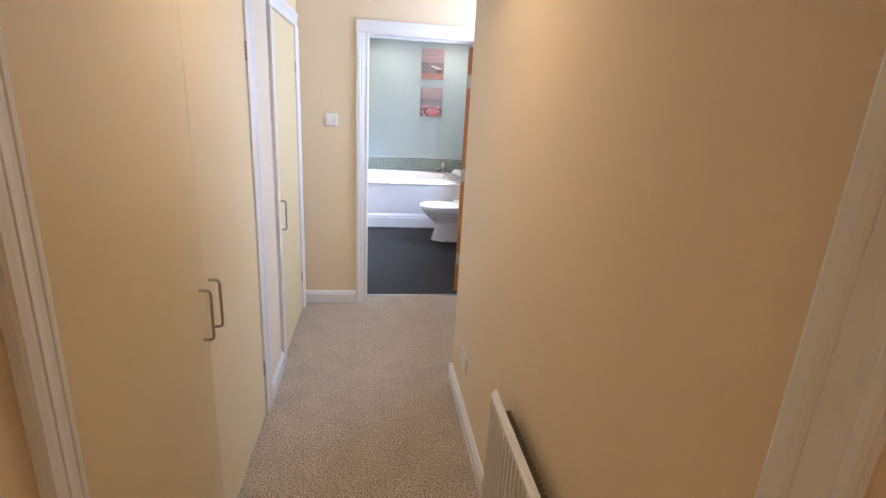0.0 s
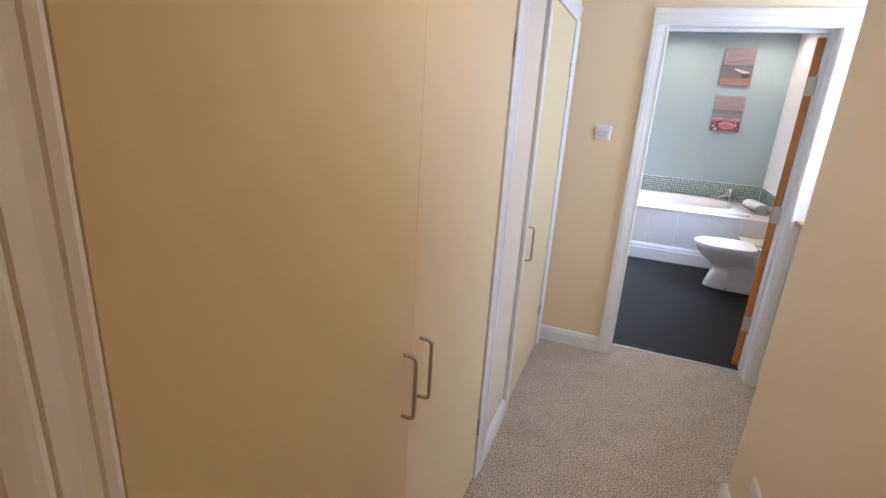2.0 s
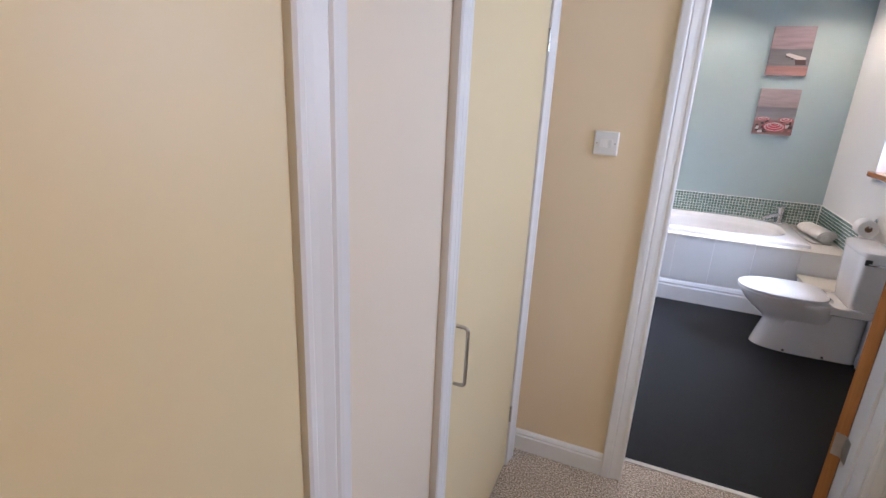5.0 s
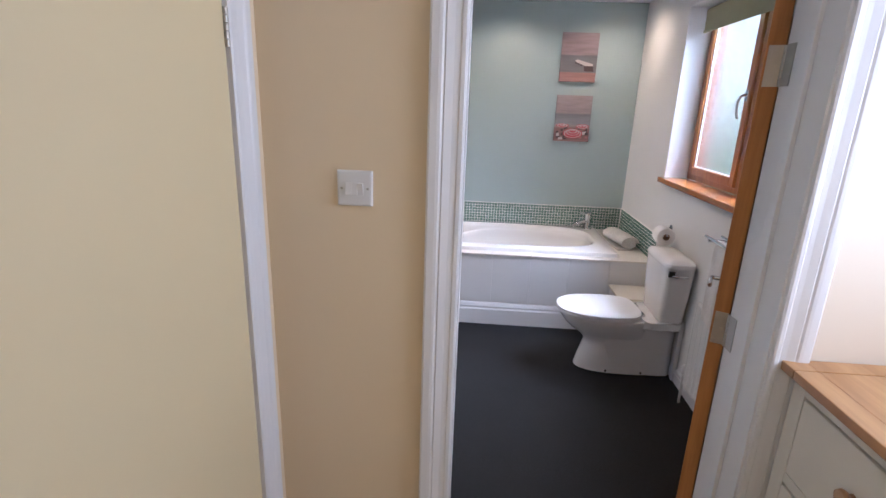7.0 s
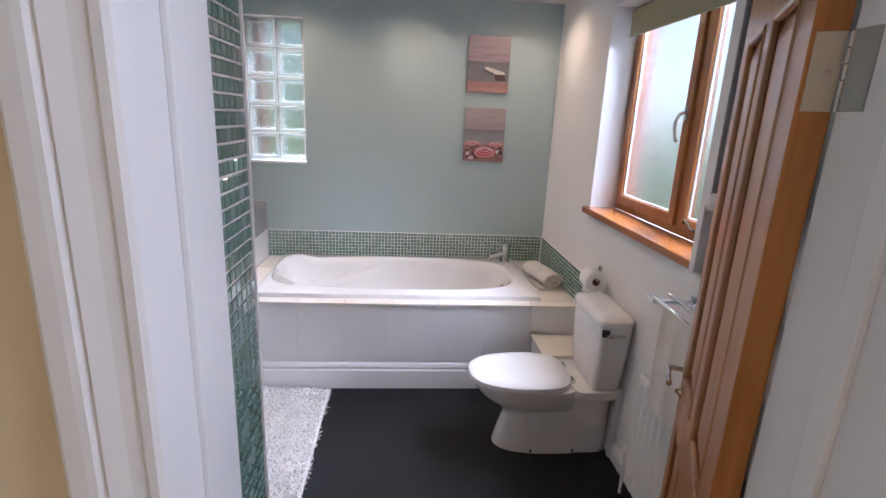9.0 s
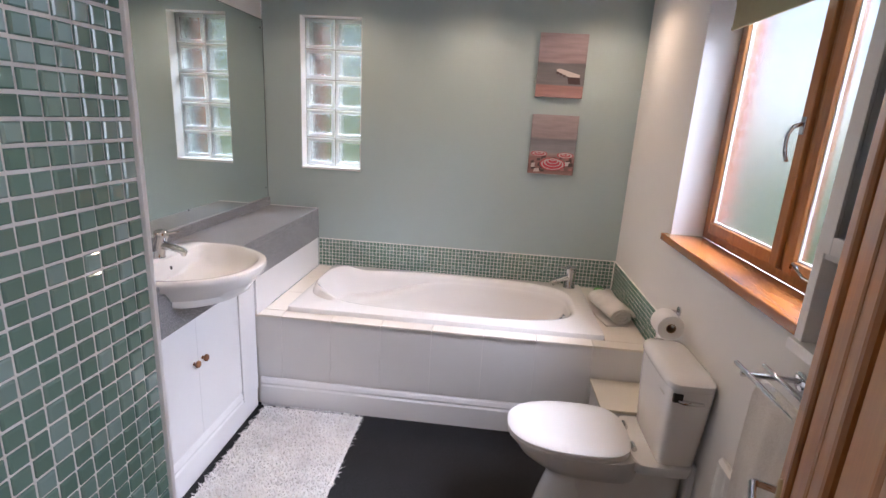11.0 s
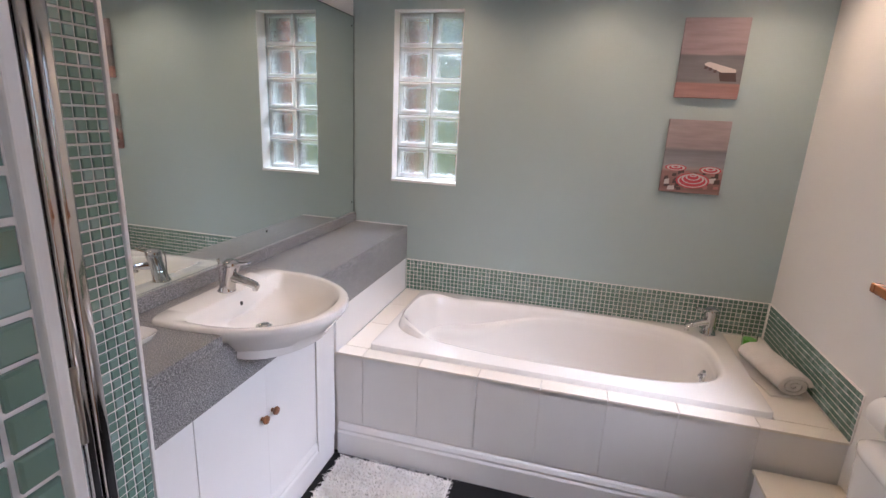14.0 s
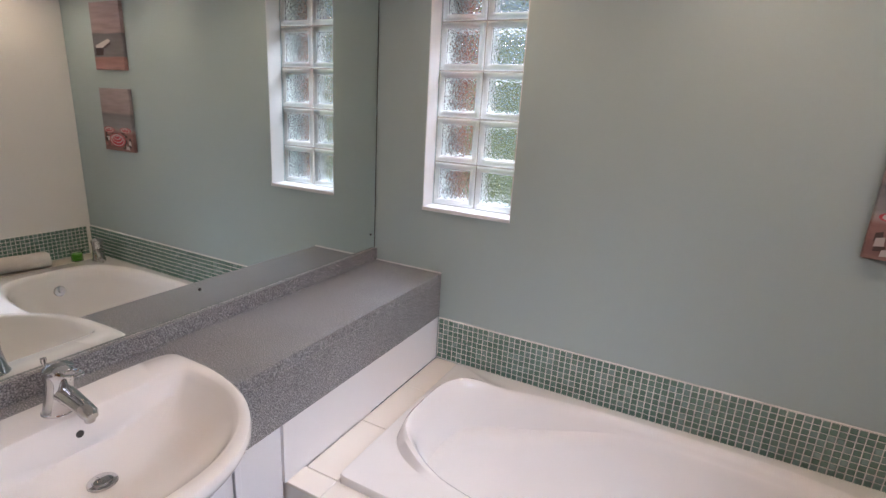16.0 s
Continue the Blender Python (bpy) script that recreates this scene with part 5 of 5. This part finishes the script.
ht = thing("hanging_towel", (1.49, 4.92, 0.62), "white terry towel hung over the rail", "towel")
secs = []
for k in range(15):
    y = 5.045 - k * 0.022
    w = 0.004 * math.sin(k * 1.1) + 0.003 * math.sin(k * 2.3)
    p = []
    zb_ = 0.63 + 0.004 * math.sin(k * 0.9)
    f0, f1 = 1.462 + w, 1.492 - 0.5 * w
    for x, z in ((f0 - 0.006, zb_), (f0 - 0.008, 0.8), (f0 - 0.004, 1.0), (1.470, 1.037), (1.482, 1.041), (1.494, 1.036), (f1 + 0.012, 1.0), (f1 + 0.014, 0.8), (f1 + 0.012, zb_ + 0.05), (f1 + 0.002, zb_ + 0.05), (f1 + 0.002, 0.8), (f1 + 0.001, 1.0), (1.488, 1.026), (1.480, 1.030), (1.474, 1.026), (f0 + 0.008, 1.0), (f0 + 0.006, 0.8), (f0 + 0.006, zb_)):
        p.append((x, y, z))
    secs.append(p)
part("cloth", loft(secs), TERRY, ht, "", True)
radiator("bathroom_radiator", 1.515, 4.60, 5.245, 0.14, 0.652, "white ribbed panel radiator under the towel rail", 0.05, 1.602)

# ---- downlights ----
for x, y in ((-0.30, 6.78), (0.55, 6.78), (1.30, 6.78), (-0.30, 5.55), (0.60, 5.45)):
    downlight(x, y, H + 0.004, 12, "bathroom downlights", (1.0, 0.74, 0.49))

# ---- outside ----
setting("ground", boxes((-60, 60, -60, 90, -0.62, -0.60)), GRASS, "green lawn round the house", "ground")
setting("outer_brick_wall", boxes((-0.99, -0.60, 7.405, 7.50, -0.6, H), (-0.24, 1.86, 7.405, 7.50, -0.6, H), (-0.60, -0.24, 7.405, 7.50, -0.6, 1.25), (-0.60, -0.24, 7.405, 7.50, 2.30, H)), MORTAR_W, "mortar bed of the outer brick wall", "wall")
bk = thing("brick_reveal", (1.90, 6.25, 1.1), "red brick outer window reveal", "brickwork", kind="structure")
part("mortar_bed", boxes((1.8515, 1.864, 6.245, 7.45, -0.6, H), (1.8515, 1.864, 4.3, 6.245, -0.6, 1.10)), MORTAR_W, bk)
z = 1.12
k = 0
while z < 2.3:
    part("brick", boxes((1.818, 1.868, 6.234, 6.30 if k % 2 else 6.40, z, z + 0.065), bevel=0.003, seg=1), BRICK, bk)
    z += 0.075
    k += 1
bk2 = thing("brick_reveal", (-0.62, 7.48, 1.2), "red brick reveal outside the glass blocks", "brickwork", kind="structure")
z = 1.24
while z < 2.32:
    part("brick", boxes((-0.72, -0.575, 7.42, 7.525, z, z + 0.065), bevel=0.004, seg=1), BRICK, bk2)
    part("brick", boxes((-0.265, -0.12, 7.42, 7.525, z, z + 0.065), bevel=0.004, seg=1), BRICK, bk2)
    z += 0.075


def hedge(name, x0, x1, y0, y1, z0, z1, n, seed, label):
    r = np.random.default_rng(seed)
    V, F = [], []
    c = r.uniform((x0, y0, z0), (x1, y1, z1), (n, 3))
    top_ = z1 - 0.5 * np.abs(np.sin(c[:, 0] * 2.1) * np.cos(c[:, 1] * 1.7 + c[:, 0]))
    c = c[c[:, 2] < top_]
    for p in c:
        d, u = Vector(r.normal(size=3)).normalized(), Vector(r.normal(size=3)).normalized()
        u = (u - d * u.dot(d)).normalized()
        w = d.cross(u)
        s = r.uniform(0.03, 0.07)
        i = len(V)
        q = Vector(p)
        V += [q - u * s, q + w * s * 0.45, q + u * s, q - w * s * 0.45]
        F.append((i, i + 1, i + 2, i + 3))
    me = bpy.data.meshes.new(name)
    me.from_pydata([tuple(v) for v in V], [], F)
    me.materials.append(LEAF)
    return tagged(new(name, me), label, "hedge", kind="stuff")


hedge("hedge", -4.5, 3.2, 10.6, 11.8, -0.6, 3.7, 30000, 5, "leafy green garden hedge outside")
hedge("hedge", 6.5, 7.5, 3.0, 14.0, -0.6, 1.25, 16000, 6, "low leafy green hedge beyond the lawn")

# ---- mosaic ----


def tile_mesh(axis, step):
    """One little glass tile with a chamfered face, its back at the origin plane."""
    h, t, c = step * 0.412, 0.0045, 0.0018
    rings = []
    for d, i in ((0, 0), (t - c, 0), (t, c)):
        q = [(-h + i, -h + i), (h - i, -h + i), (h - i, h - i), (-h + i, h - i)]
        rings.append([(d, a, b) if axis == "+x" else (-d, a, b) if axis == "-x" else (a, -d, b) for a, b in q])
    bm = loft(rings)
    bmesh.ops.recalc_face_normals(bm, faces=bm.faces)
    me = bpy.data.meshes.new("tile")
    bm.to_mesh(me)
    bm.free()
    me.materials.append(TILE_ONE)
    return me


def mosaic(parent, axis, plane, a0, na, z0, nz, singles, step=0.025):
    """Tiles over na columns from a0 and nz rows from z0; singles(column, row) picks those that are objects of their own."""
    me = tile_mesh(axis, step)
    base_v = [v.co.copy() for v in me.vertices]
    base_f = [tuple(p.vertices) for p in me.polygons]
    V, F, rr = [], [], random.Random(na * 31 + nz)
    inv = Matrix.Translation(-parent.location) if parent.type == "EMPTY" else Matrix()
    for c in range(na):
        for r in range(nz):
            a, z = a0 + (c + 0.5) * step, z0 + (r + 0.5) * step
            q = Vector((plane, a, z) if axis in ("+x", "-x") else (a, plane, z))
            q += Vector((rr.uniform(-3e-4, 3e-4), rr.uniform(-3e-4, 3e-4), rr.uniform(-3e-4, 3e-4)))
            e = Euler([rr.gauss(0, 0.012) for _ in range(3)])
            if singles(c, r):
                ob = new("tile", me)
                ob.parent, ob.matrix_parent_inverse = parent, inv
                ob.location, ob.rotation_euler = q, e
            else:
                m3 = e.to_matrix()
                i = len(V)
                V += [tuple(q + m3 @ v) for v in base_v]
                F += [tuple(i + k for k in f) for f in base_f]
    if V:
        m2 = bpy.data.meshes.new("tiles")
        m2.from_pydata(V, [], F)
        m2.materials.append(TILE_MANY)
        ob = tagged(new("tiles", m2), "small green glass mosaic tiles", kind="stuff")
        ob.parent, ob.matrix_parent_inverse = parent, inv


mosaic(wall_near, "+x", 0.1975, 4.0552, 13, 0.004, 89, lambda c, r: 42 <= r < 62, 0.0275)
mosaic(wall_far, "+x", -0.4655, 4.9645, 4, 0.004, 98, lambda c, r: 14 <= r < 88)
mosaic(wall_far, "-y", 4.9545, -1.29, 32, 0.10, 94, lambda c, r: False)
band_back = setting("mosaic_band_back", boxes((-0.510, 1.602, 7.151, 7.1575, 0.578, 0.784)), GROUT, "green glass mosaic band above the bath", "tiled band")
mosaic(band_back, "-y", 7.1515, -0.508, 84, 0.581, 8, lambda c, r: c >= 47)
band_right = setting("mosaic_band_right", boxes((1.5965, 1.6025, 6.176, 7.151, 0.578, 0.784)), GROUT, "green glass mosaic band beside the bath", "tiled band")
mosaic(band_right, "-x", 1.597, 6.178, 38, 0.581, 8, lambda c, r: c >= 2)
